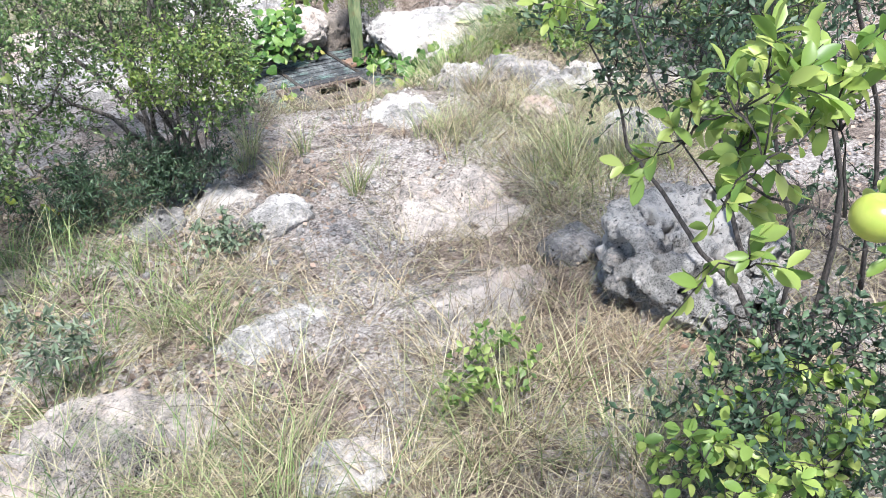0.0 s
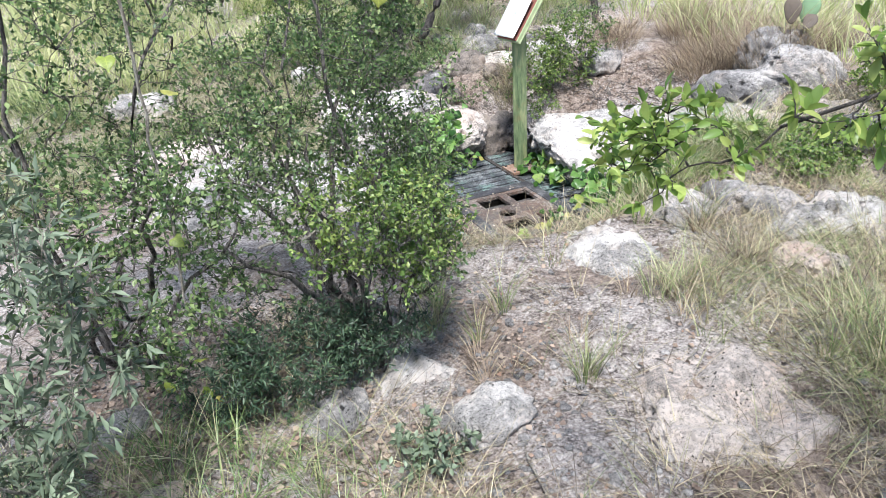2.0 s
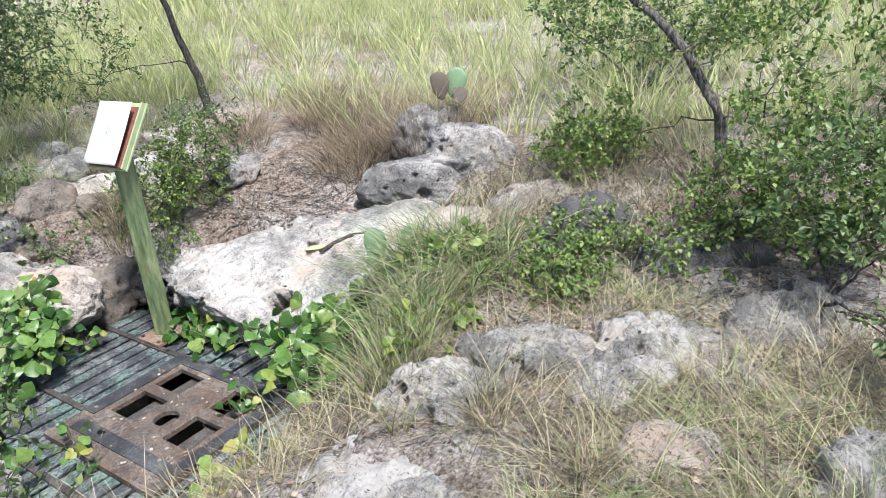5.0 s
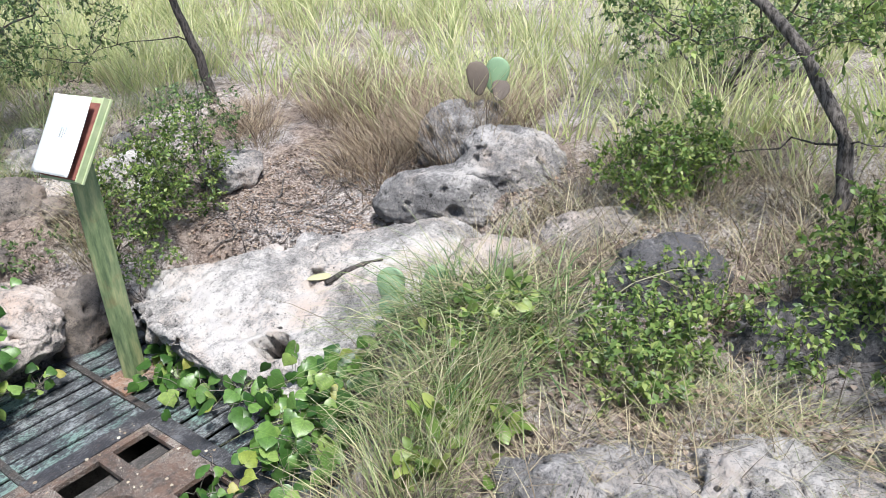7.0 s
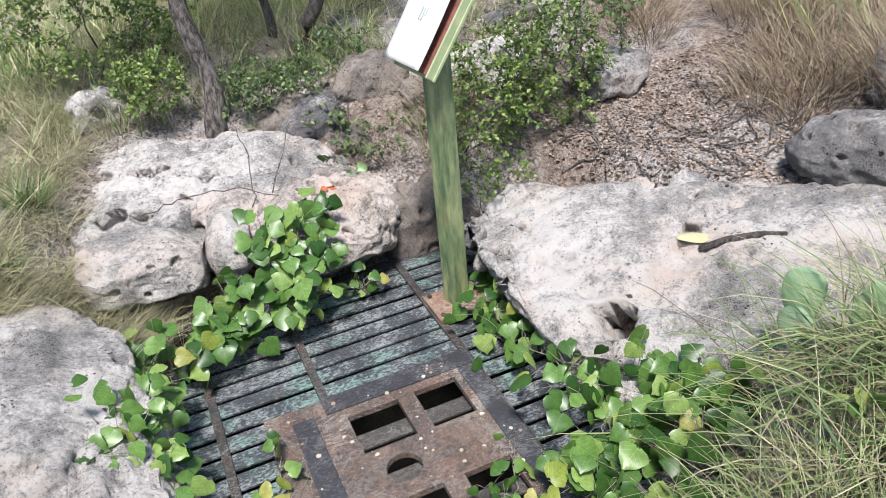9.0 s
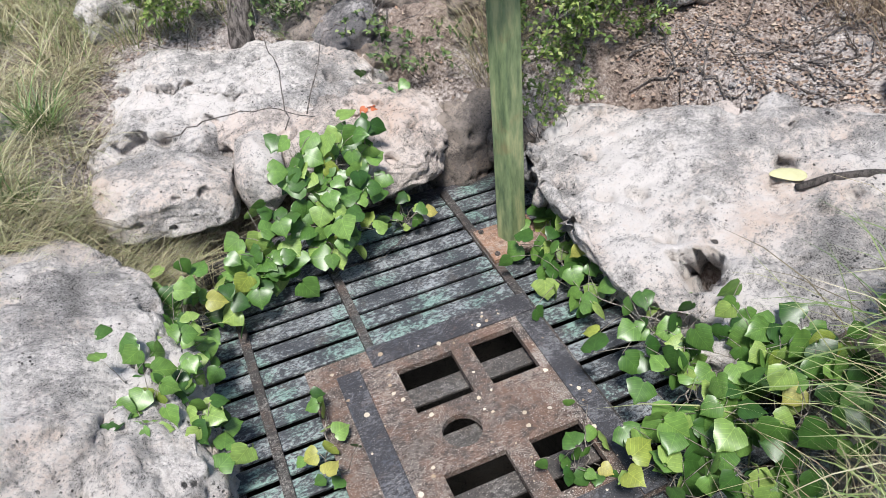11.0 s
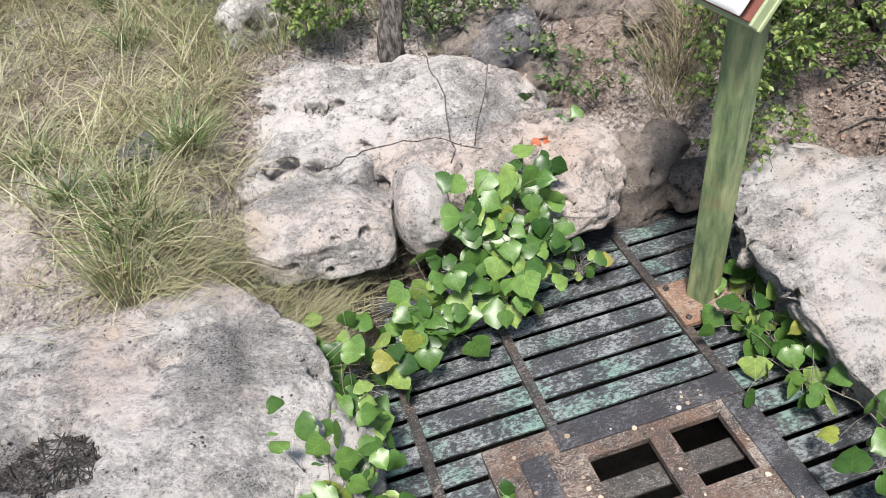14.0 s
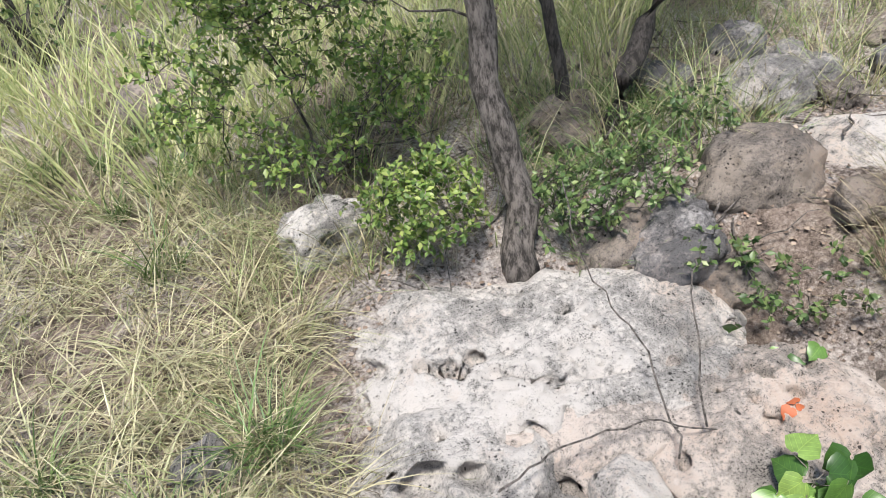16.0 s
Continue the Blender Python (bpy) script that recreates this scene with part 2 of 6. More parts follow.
LEAF_PALE = plant_material("pale_grey_green_leaves", [(0.0, (0.09, 0.125, 0.08)), (0.6, (0.19, 0.24, 0.16)), (1.0, (0.30, 0.35, 0.24))], 0.25, 0.5)
LEAF_VINE = plant_material("vine_leaves", [(0.0, (0.03, 0.085, 0.018)), (0.4, (0.085, 0.18, 0.04)), (0.75, (0.16, 0.29, 0.07)), (1.0, (0.30, 0.41, 0.12))], 0.3, 0.36, True, True)
LEAF_YELLOW = plant_material("yellowing_vine_leaves", [(0.0, (0.22, 0.31, 0.06)), (0.6, (0.33, 0.38, 0.08)), (1.0, (0.42, 0.37, 0.12))], 0.35, 0.45, True, True)
LEAF_LITTER = plant_material("fallen_leaves", [(0.0, (0.10, 0.07, 0.055)), (0.5, (0.26, 0.19, 0.15)), (0.85, (0.42, 0.34, 0.28)), (1.0, (0.30, 0.18, 0.13))], 0.1, 0.7)
LEAF_RED = plant_material("red_dead_leaf", [(0.0, (0.45, 0.10, 0.04)), (1.0, (0.5, 0.16, 0.07))], 0.25, 0.6)
CACTUS = plant_material("cactus_skin", [(0.0, (0.16, 0.27, 0.15)), (1.0, (0.25, 0.36, 0.22))], 0.05, 0.5, True)
CACTUS_DEAD = plant_material("dead_cactus_skin", [(0.0, (0.07, 0.055, 0.05)), (1.0, (0.14, 0.11, 0.09))], 0.0, 0.8, True)


def bark_material(name, dark, light):
    m, nt, b = material(name)
    w = place(nt, (1, 1, 0.3))
    g = grain(nt, w, 60, 8, 0.75)
    nt.links.new(ramp(nt, g, [(0.42, dark), (0.58, light)]), b.inputs["Base Color"])
    b.inputs["Roughness"].default_value = 0.95
    bumped(nt, b, g, 1.0, 0.025)
    return m


BARK = bark_material("grey_bark", (0.045, 0.038, 0.034), (0.27, 0.235, 0.215))
BARK_PALE = bark_material("pale_twig_bark", (0.2, 0.17, 0.14), (0.46, 0.42, 0.36))
BARK_DARK = bark_material("dark_bark", (0.035, 0.03, 0.028), (0.13, 0.11, 0.10))


def steel_material(name, body, bloom, teal, rust, rust_at, rough=0.55, dust=0.5, bloom_at=0.52):
    """Old outdoor steel: worn dark body, crusty pale and teal lichen spots, rust, grit."""
    m, nt, b = material(name)
    w = place(nt)
    a = grain(nt, w, 7, 6, 0.65)
    s = grain(nt, place(nt, (0.6, 1, 1)), 95, 6, 0.75)
    grit = grain(nt, w, 260, 2, 0.6)
    r = grain(nt, w, 11, 8, 0.7)
    col = mixed(nt, ramp(nt, averaged(nt, (r, 0.67), (s, 0.33)), [(rust_at - 0.04, (0, 0, 0)), (rust_at + 0.06, (0.8, 0.8, 0.8))]), body, rust)
    col = mixed(nt, ramp(nt, averaged(nt, (s, 0.6), (a, 0.4)), [(bloom_at, (0, 0, 0)), (bloom_at + 0.07, (0.9, 0.9, 0.9))]), col, bloom)
    col = mixed(nt, ramp(nt, averaged(nt, (s, 0.5), (grain(nt, w, 5, 5, 0.6), 0.5)), [(bloom_at + 0.02, (0, 0, 0)), (bloom_at + 0.09, (0.85, 0.85, 0.85))]), col, teal)
    col = mixed(nt, ramp(nt, averaged(nt, (grit, 0.8), (a, 0.2)), [(0.63 - 0.06 * dust, (0, 0, 0)), (0.67 - 0.06 * dust, (dust, dust, dust))]), col, (0.50, 0.46, 0.42))
    col = multiplied(nt, col, ramp(nt, averaged(nt, (grit, 0.67), (s, 0.33)), [(0.39, (0.35, 0.35, 0.35)), (0.45, (1, 1, 1))]), 0.8)
    nt.links.new(col, b.inputs["Base Color"])
    b.inputs["Metallic"].default_value = 0.1
    b.inputs["Roughness"].default_value = rough
    bumped(nt, b, summed(nt, summed(nt, s, a, 0.8), grit, 0.3), 0.6, 0.004)
    return m


STEEL_BAR = steel_material("lichen_spotted_steel", (0.045, 0.048, 0.055), (0.27, 0.29, 0.30), (0.20, 0.31, 0.27), (0.08, 0.07, 0.062), 0.58, 0.55, 0.5, 0.495)
STEEL_EDGE = steel_material("dark_painted_steel", (0.034, 0.033, 0.038), (0.15, 0.15, 0.16), (0.07, 0.075, 0.09), (0.11, 0.08, 0.066), 0.58)
STEEL_RUST = steel_material("rusty_steel_plate", (0.062, 0.048, 0.042), (0.22, 0.18, 0.155), (0.14, 0.12, 0.105), (0.15, 0.088, 0.062), 0.49, 0.8, 0.9)
STEEL_PLATE = steel_material("bright_rust_plate", (0.12, 0.085, 0.068), (0.33, 0.25, 0.20), (0.22, 0.18, 0.15), (0.27, 0.145, 0.09), 0.46, 0.85, 0.6)
STEEL_DUST = steel_material("dusty_grey_steel", (0.055, 0.05, 0.047), (0.15, 0.14, 0.13), (0.08, 0.078, 0.075), (0.085, 0.068, 0.058), 0.52, 0.85)
STEEL_STRAP = steel_material("rust_brown_strap", (0.034, 0.03, 0.029), (0.16, 0.15, 0.14), (0.07, 0.078, 0.075), (0.085, 0.06, 0.05), 0.52, 0.75)


def post_paint():
    m, nt, b = material("worn_green_post_paint")
    w = place(nt, (1, 1, 0.22))
    streak = grain(nt, w, 26, 7, 0.65)
    big = grain(nt, place(nt), 5, 5, 0.6)
    col = ramp(nt, streak, [(0.34, (0.085, 0.125, 0.06)), (0.5, (0.19, 0.245, 0.115)), (0.66, (0.35, 0.36, 0.18))])
    col = mixed(nt, ramp(nt, big, [(0.60, (0, 0, 0)), (0.74, (0.8, 0.8, 0.8))]), col, (0.26, 0.19, 0.09))
    nt.links.new(col, b.inputs["Base Color"])
    b.inputs["Roughness"].default_value = 0.6
    bumped(nt, b, streak, 0.4, 0.003)
    return m


POST_PAINT = post_paint()


def painted(name, dark, light, scale=12, rough=0.55):
    m, nt, b = material(name)
    g = grain(nt, place(nt), scale, 6, 0.6)
    nt.links.new(ramp(nt, g, [(0.35, dark), (0.65, light)]), b.inputs["Base Color"])
    b.inputs["Roughness"].default_value = rough
    bumped(nt, b, g, 0.2, 0.002)
    return m


CARD_WHITE = painted("white_sign_face", (0.78, 0.77, 0.74), (0.86, 0.85, 0.83), 9, 0.45)
SIGN_GREEN = painted("pale_green_sign_back", (0.30, 0.38, 0.20), (0.44, 0.48, 0.28), 14)
SIGN_RED = painted("red_brown_sign_core", (0.16, 0.055, 0.045), (0.26, 0.10, 0.075), 20, 0.8)
INK = painted("faded_sign_print", (0.50, 0.54, 0.54), (0.62, 0.64, 0.63), 60)
FRUIT = painted("yellow_green_fruit_skin", (0.30, 0.36, 0.06), (0.48, 0.46, 0.10), 20, 0.35)


# ---- mesh helpers ----
def mesh_of(name, verts, loops, sizes, mat, shade=True):
    """A mesh from arrays: vertices, the corner indices of all faces in a row, and the faces' corner counts."""
    me = bpy.data.meshes.new(name)
    me.vertices.add(len(verts))
    me.vertices.foreach_set("co", np.ascontiguousarray(verts, np.float32).ravel())
    me.loops.add(len(loops))
    me.loops.foreach_set("vertex_index", np.ascontiguousarray(loops, np.int32))
    me.polygons.add(len(sizes))
    starts = np.concatenate([[0], np.cumsum(sizes)[:-1]]).astype(np.int32)
    me.polygons.foreach_set("loop_start", starts)
    me.polygons.foreach_set("use_smooth", np.full(len(sizes), shade))
    me.materials.append(mat)
    me.update(calc_edges=True)
    return me


def part(name, bm, mat, parent, label=""):
    """Links a bmesh as one mesh object under a thing or a part."""
    me = bpy.data.meshes.new(name)
    bm.to_mesh(me)
    bm.free()
    me.materials.append(mat)
    return under(name, me, parent, label)


def under(name, me, parent=None, label=""):
    ob = new(name, me)
    if parent is not None:
        ob.parent = parent
    if label:
        ob["label"] = label
    return ob


def thing(name, at, label, category, group="", kind=""):
    e = new(name)
    e.empty_display_size = 0.05
    e.location = at
    return tagged(e, label, category, group, kind)


def box_bm(x0, x1, y0, y1, z0, z1, bevel=0.0):
    bm = bmesh.new()
    bmesh.ops.create_cube(bm, size=1.0)
    for v in bm.verts:
        v.co = Vector(((x0 + x1) / 2 + v.co.x * (x1 - x0), (y0 + y1) / 2 + v.co.y * (y1 - y0), (z0 + z1) / 2 + v.co.z * (z1 - z0)))
    if bevel:
        bmesh.ops.bevel(bm, geom=list(bm.edges), offset=bevel, segments=2, profile=0.6, affect="EDGES")
    return bm


def tubes_mesh(name, paths, mat, sides=6):
    """Tapered tubes along paths: a list of (points, radii)."""
    V, L, S, n0 = [], [], [], 0
    ang = np.linspace(0, 2 * np.pi, sides, endpoint=False)
    for pts, rad in paths:
        pts = np.asarray(pts, float)
        k = len(pts)
        d = unit(np.gradient(pts, axis=0))
        ref = np.where(np.abs(d[:, 2:3]) > 0.9, np.array([[1.0, 0, 0]]), np.array([[0, 0, 1.0]]))
        u = unit(np.cross(d, ref))
        w = np.cross(d, u)
        ring = pts[:, None, :] + np.asarray(rad)[:, None, None] * (np.cos(ang)[None, :, None] * u[:, None, :] + np.sin(ang)[None, :, None] * w[:, None, :])
        V.append(ring.reshape(-1, 3))
        a = np.arange(k - 1)[:, None] * sides + np.arange(sides)[None, :]
        b = np.arange(k - 1)[:, None] * sides + (np.arange(sides)[None, :] + 1) % sides
        q = np.stack([a, b, b + sides, a + sides], -1).reshape(-1) + n0
        L.append(q)
        S.append(np.full((k - 1) * sides, 4))
        L.append(np.arange(sides)[::-1] + n0)
        L.append(np.arange(sides) + n0 + (k - 1) * sides)
        S.append(np.array([sides, sides]))
        n0 += k * sides
    return mesh_of(name, np.concatenate(V), np.concatenate(L), np.concatenate(S), mat)


# outline of a plain leaf: half-widths along its length
LEAF_OVAL = ((0.0, 0.06), (0.3, 0.42), (0.62, 0.5), (0.88, 0.28))
LEAF_NARROW = ((0.0, 0.05), (0.5, 0.22))
LEAF_SMALL = ((0.0, 0.10), (0.5, 0.5))


def leaves_mesh(name, at, along, up, length, mat, outline=LEAF_OVAL, fold=0.18, bend=0.15, wide=1.0):
    """Many leaves in one mesh: each a folded, bent blade of a few faces."""
    n = len(at)
    along = unit(along)
    side = unit(np.cross(along, up))
    nor = np.cross(side, along)
    length = np.asarray(length)[:, None]
    rows = []
    for s, w in outline:
        mid = at + along * length * s - nor * length * bend * s * s
        rows.append(mid - side * length * w * wide + nor * length * fold * w)
        rows.append(mid)
        rows.append(mid + side * length * w * wide + nor * length * fold * w)
    rows.append(at + along * length - nor * length * bend)
    m = len(rows)
    V = np.stack(rows, 1).reshape(-1, 3)
    faces = []
    k = len(outline)
    for i in range(k - 1):
        a = 3 * i
        faces += [(a, a + 1, a + 4, a + 3), (a + 1, a + 2, a + 5, a + 4)]
    a = 3 * (k - 1)
    tips = [(a, a + 1, m - 1), (a + 1, a + 2, m - 1)]
    one = np.array([i for f in faces for i in f] + [i for f in tips for i in f])
    sizes = np.array([4] * len(faces) + [3] * len(tips))
    L = (one[None, :] + (np.arange(n) * m)[:, None]).reshape(-1)
    return mesh_of(name, V, L, np.tile(sizes, n), mat)


# ---- ground ----
def spaced(lo, hi, step, far):
    core = np.arange(lo, hi + step / 2, step)
    grow = step * 1.22 ** np.arange(1, 60)
    grow = np.cumsum(grow)
    grow = grow[grow < far]
    return np.concatenate([lo - grow[::-1], core, hi + grow])


gx, gy = spaced(-2.0, 6.0, 0.04, 900.0), spaced(-1.2, 9.6, 0.04, 900.0)
GX, GY = np.meshgrid(gx, gy)
gz = ground_z(GX.ravel(), GY.ravel())
nx, ny = len(gx), len(gy)
corner = (np.arange(ny - 1)[:, None] * nx + np.arange(nx - 1)[None, :]).ravel()
quads = np.stack([corner, corner + 1, corner + nx + 1, corner + nx], 1).ravel()
ground = new("ground", mesh_of("ground", np.stack([GX.ravel(), GY.ravel(), gz], 1), quads, np.full(len(corner), 4), SOIL))
tagged(ground, "stony hillside soil with leaf litter and scree", "ground", kind="structure")


# ---- rocks ----
FOOT = []          # footprints of the rocks: x, y, half-length, half-width, turn


BALLS = {}


def ball_mesh(level):
    """Points and triangles of an even unit ball."""
    if level not in BALLS:
        bm = bmesh.new()
        bmesh.ops.create_icosphere(bm, subdivisions=level, radius=1.0)
        BALLS[level] = (np.array([v.co[:] for v in bm.verts]), np.array([[v.index for v in f.verts] for f in bm.faces]))
        bm.free()
    return BALLS[level]


def normals_of(p, f):
    """Normals of a closed mesh at its points."""
    n = np.zeros_like(p)
    c = np.cross(p[f[:, 1]] - p[f[:, 0]], p[f[:, 2]] - p[f[:, 0]])
    for k in range(3):
        np.add.at(n, f[:, k], c)
    return unit(n)


def rock(label, at, half, turn=0.0, tip=(0.0, 0.0), seed=0, mat=STONE_PALE, level=6, square=0.72, rough=1.0, pits=(), holes=30, name="rock", group="", chips=8, cuts=(), cracks=()):
    """A boulder of pitted limestone, split along flat faces. half: its half-sizes; turn and tip: its turn and its slopes in degrees; in the world,
    pits: (x, y, z, radius, depth and, if not straight in, the way in), cuts: (x, y, z and the way out) of faces where it broke, cracks: (from, to, width, depth)."""
    rng = np.random.default_rng(seed + 11)
    n, f = ball_mesh(min(level, 5) if max(half) < 0.2 or (at[1] > 4.2 and max(half) < 0.3 and level < 7) else level)
    power = 2.0 / square
    off = np.array([seed * 3.7, seed * 1.9, seed * 5.3])
    p = n * (np.sum(np.abs(n) ** power, axis=1, keepdims=True) ** (-1 / power))
    p = p * (1 + rough * 0.15 * fbm(n * 1.6 + off, 3, seed))[:, None] * np.array(half)
    size = float(np.mean(half))
    small = min(1, size / 0.3)
    for _ in range(chips):
        d = rng.normal(0, 1, 3) * (1, 1, 0.8) + (0, 0, 0.25)
        d = unit(unit(d) / np.array(half))
        s = p @ d
        h = s.max() * (1 - rng.uniform(0.05, 0.2))
        p -= d * (np.maximum(s - h, 0) * 0.88)[:, None]
    m = pose(*at, tip[0], tip[1], turn)
    inv = m.inverted()
    for x, y, z, a, b, c in cuts:
        q, d = np.array(inv @ Vector((x, y, z))), unit(np.array(inv.to_3x3() @ Vector((a, b, c))))
        p -= d * (np.maximum((p - q) @ d, 0) * 0.96)[:, None]
    out = normals_of(p, f)
    p += out * (0.034 * rough * small * fbm(p * 4.5 + off, 3, seed + 6))[:, None]
    p += out * (0.017 * rough * small * (1 - 2.2 * np.abs(fbm(p * 9 + off, 3, seed + 3))))[:, None]
    p += out * (0.013 * rough * small * fbm(p * 22 + off, 3, seed + 4))[:, None]
    eaten = smooth(0.25, 0.55, value_noise(p * 34 + off, seed + 7)) * smooth(-0.1, 0.4, value_noise(p * 5 + off, seed + 8))
    p -= out * (0.022 * small * max(rough, 0.8) ** 2 * eaten)[:, None]
    out = normals_of(p, f)
    for k in range(holes):
        c = p[rng.integers(len(p))]
        if c[2] < -0.2 * half[2]:
            continue
        r = (0.010 + 0.026 * rng.uniform() ** 2.2) * (0.6 + 0.8 * min(size / 0.3, 1))
        d = np.linalg.norm((p - c) * (1, rng.uniform(0.6, 1.4), 1), axis=1)
        p -= out * (rng.uniform(0.8, 1.6) * r * (1 - smooth(0.5 * r, r, d)))[:, None]
    for a, b, width, depth in cracks:
        a, b = np.array(inv @ Vector(a)), np.array(inv @ Vector(b))
        s = np.clip((p - a) @ (b - a) / ((b - a) @ (b - a)), 0, 1)[:, None]
        d = np.linalg.norm(p - a - s * (b - a), axis=1) + 0.35 * width * value_noise(p * 9, seed)
        p -= out * (depth * (1 - smooth(0.35 * width, width, d)))[:, None]
    for x, y, z, r, depth, *way in pits:
        c = np.array(inv @ Vector((x, y, z)))
        c = p[np.argmin(np.linalg.norm(p - c, axis=1))].copy()
        d = np.linalg.norm(p - c, axis=1) * (1 + 0.35 * fbm(p * 24, 2, seed))
        into = unit(np.array(inv.to_3x3() @ Vector(way))) if way else -unit(np.mean(out[d < r], axis=0))
        p += into * (depth * (1 - smooth(0.3 * r if r < 0.07 else 0.6 * r, r, d)))[:, None]
    ob = new(name, mesh_of(name, p, f.ravel(), np.full(len(f), 3), mat))
    ob.matrix_world = m
    FOOT.append((at[0], at[1], half[0] * 0.95, half[1] * 0.95, radians(turn), at[2] + 0.75 * half[2]))
    return tagged(ob, label, "rock", group)


def on_rock(x, y):
    hit = np.zeros(len(x), bool)
    for cx, cy, a, b, t, top in FOOT:
        dx, dy = x - cx, y - cy
        u, v = dx * np.cos(t) + dy * np.sin(t), -dx * np.sin(t) + dy * np.cos(t)
        hit |= (u / a) ** 2 + (v / b) ** 2 < (0.62 if a * b > 0.12 else 0.22)
    return hit


# boulders behind the grate
rock("large pale grey limestone boulder with a sloping top", (2.13, 7.24, -0.45), (0.64, 0.36, 0.22), -17, (9, 4), 1, STONE_PALE, 7, 0.66, 0.6,
     [(2.505, 7.05, -0.295, 0.06, 0.08), (2.05, 7.05, -0.25, 0.035, 0.05), (2.38, 7.0, -0.24, 0.04, 0.05), (2.62, 7.02, -0.3, 0.05, 0.07)], 70, chips=7,
     cracks=[((1.564, 7.405, -0.270), (2.060, 7.060, -0.255), 0.036, 0.05), ((2.060, 7.060, -0.255), (2.299, 7.013, -0.250), 0.03, 0.03), ((1.543, 6.959, -0.330), (1.912, 6.937, -0.300), 0.05, 0.06)])
rock("pale limestone boulder overhanging the grate", (2.50, 6.78, -0.49), (0.37, 0.30, 0.17), -24, (2, 8), 51, STONE_PINK, 7, 0.62, 0.7,
     [(2.567, 6.889, -0.315, 0.05, 0.08), (2.70, 6.88, -0.36, 0.05, 0.07), (2.7, 6.6, -0.4, 0.03, 0.03)], 70, chips=7, cuts=[(2.55, 6.45, -0.55, 0.15, -0.55, -0.8)])
rock("pale limestone ledge with deep pits", (1.73, 7.04, -0.43), (0.27, 0.23, 0.15), -12, (0, 0), 52, STONE_PALE, 6, 0.62, 0.75,
     [(1.605, 6.93, -0.31, 0.075, 0.13, 0.1, 0.8, -0.6), (1.72, 6.90, -0.31, 0.05, 0.12, 0.1, 0.8, -0.6), (1.90, 6.98, -0.29, 0.05, 0.07)], 40, chips=5)
rock("blocky pale limestone boulder with small pits", (1.69, 6.72, -0.44), (0.26, 0.19, 0.135), -14, (0, 2), 2, STONE_PALE, 7, 0.5, 0.55, (), 50, chips=7, cuts=[(1.7, 6.6, -0.535, 0.0, -0.4, -0.9)])
rock("small white limestone block wedged beside boulders", (2.065, 6.69, -0.44), (0.10, 0.16, 0.135), -10, (10, 0), 3, STONE_PALE, 6, 0.6, 0.6, (), 8)
rock("pale limestone filling between the boulders", (2.14, 6.95, -0.46), (0.36, 0.2, 0.16), -12, (0, 0), 53, STONE_PINK, 6, 0.7, 0.9, (), 40)
# slab beside the post
rock("long flat limestone slab with a round hole", (3.62, 5.56, -0.56), (1.02, 0.56, 0.21), -55, (10, -5), 4, STONE_PALE, 7, 0.40, 0.58,
     [(3.25, 5.42, -0.5, 0.09, 0.04), (3.245, 5.44, -0.52, 0.078, 0.24, 0.5, 0.3, -0.8), (3.36, 5.52, -0.72, 0.07, 0.22, 0.75, 0.6, -0.2), (3.075, 5.75, -0.45, 0.03, 0.04), (3.35, 5.95, -0.36, 0.03, 0.03), (3.6, 5.5, -0.3, 0.03, 0.03), (3.2, 5.6, -0.45, 0.018, 0.03), (3.14, 5.62, -0.45, 0.016, 0.03)], 230, chips=3,
     cuts=[(3.00, 5.90, -0.46, -0.97, 0.10, -0.40), (3.10, 6.36, -0.45, -0.35, 0.93, 0.1), (3.02, 5.45, -0.60, -0.75, -0.6, -0.35)],
     cracks=[((3.55, 5.75, -0.36), (3.95, 5.62, -0.33), 0.04, 0.04), ((3.55, 5.75, -0.36), (3.36, 6.1, -0.4), 0.02, 0.02)])
for k, (fx, fy, fs) in enumerate(((3.72, 6.0, 0.09), (3.9, 5.88, 0.12), (4.08, 5.68, 0.10), (4.2, 5.45, 0.13), (4.28, 5.2, 0.09), (3.55, 6.12, 0.07), (4.12, 5.05, 0.11))):
    rock("flat flake of pale limestone on the slab's edge", (fx, fy, -0.36 + 0.06 * (fx - 3.5)), (fs, fs * 0.7, fs * 0.3), 40 * k, (6, -8), 120 + k, (STONE_PINK, STONE_PALE)[k % 2], 5, 0.5, 1.0, (), 6, group="flakes on the slab's edge")
rock("pale limestone block under the slab's edge", (3.26, 5.24, -0.66), (0.24, 0.17, 0.15), 20, (0, 0), 5, STONE_PALE, 6)
rock("pale limestone lump at the slab's end", (3.95, 4.72, -0.20), (0.26, 0.20, 0.13), -40, (0, -6), 6, STONE_PINK, 6)
rock("low flat pale limestone rock under thin straw", (0.36, 6.82, -0.36), (0.58, 0.40, 0.15), 14, (0, 2), 54, STONE_PINK, 6, 0.66, 0.7, (), 60)
rock("broad flat limestone boulder speckled with grey lichen", (0.82, 5.90, -0.44), (0.78, 0.60, 0.22), 8, (-3, 8), 7, STONE_PALE, 7, 0.5, 0.5,
     [(0.90, 5.84, -0.22, 0.15, 0.05), (1.18, 6.14, -0.28, 0.05, 0.05), (0.75, 6.2, -0.22, 0.05, 0.05), (1.2, 6.35, -0.3, 0.05, 0.05)], 100)
rock("pale limestone block at the grate's edge", (1.42, 5.62, -0.62), (0.22, 0.42, 0.26), 6, (0, 10), 8, STONE_PALE, 6, 0.66, 0.9, (), 20)
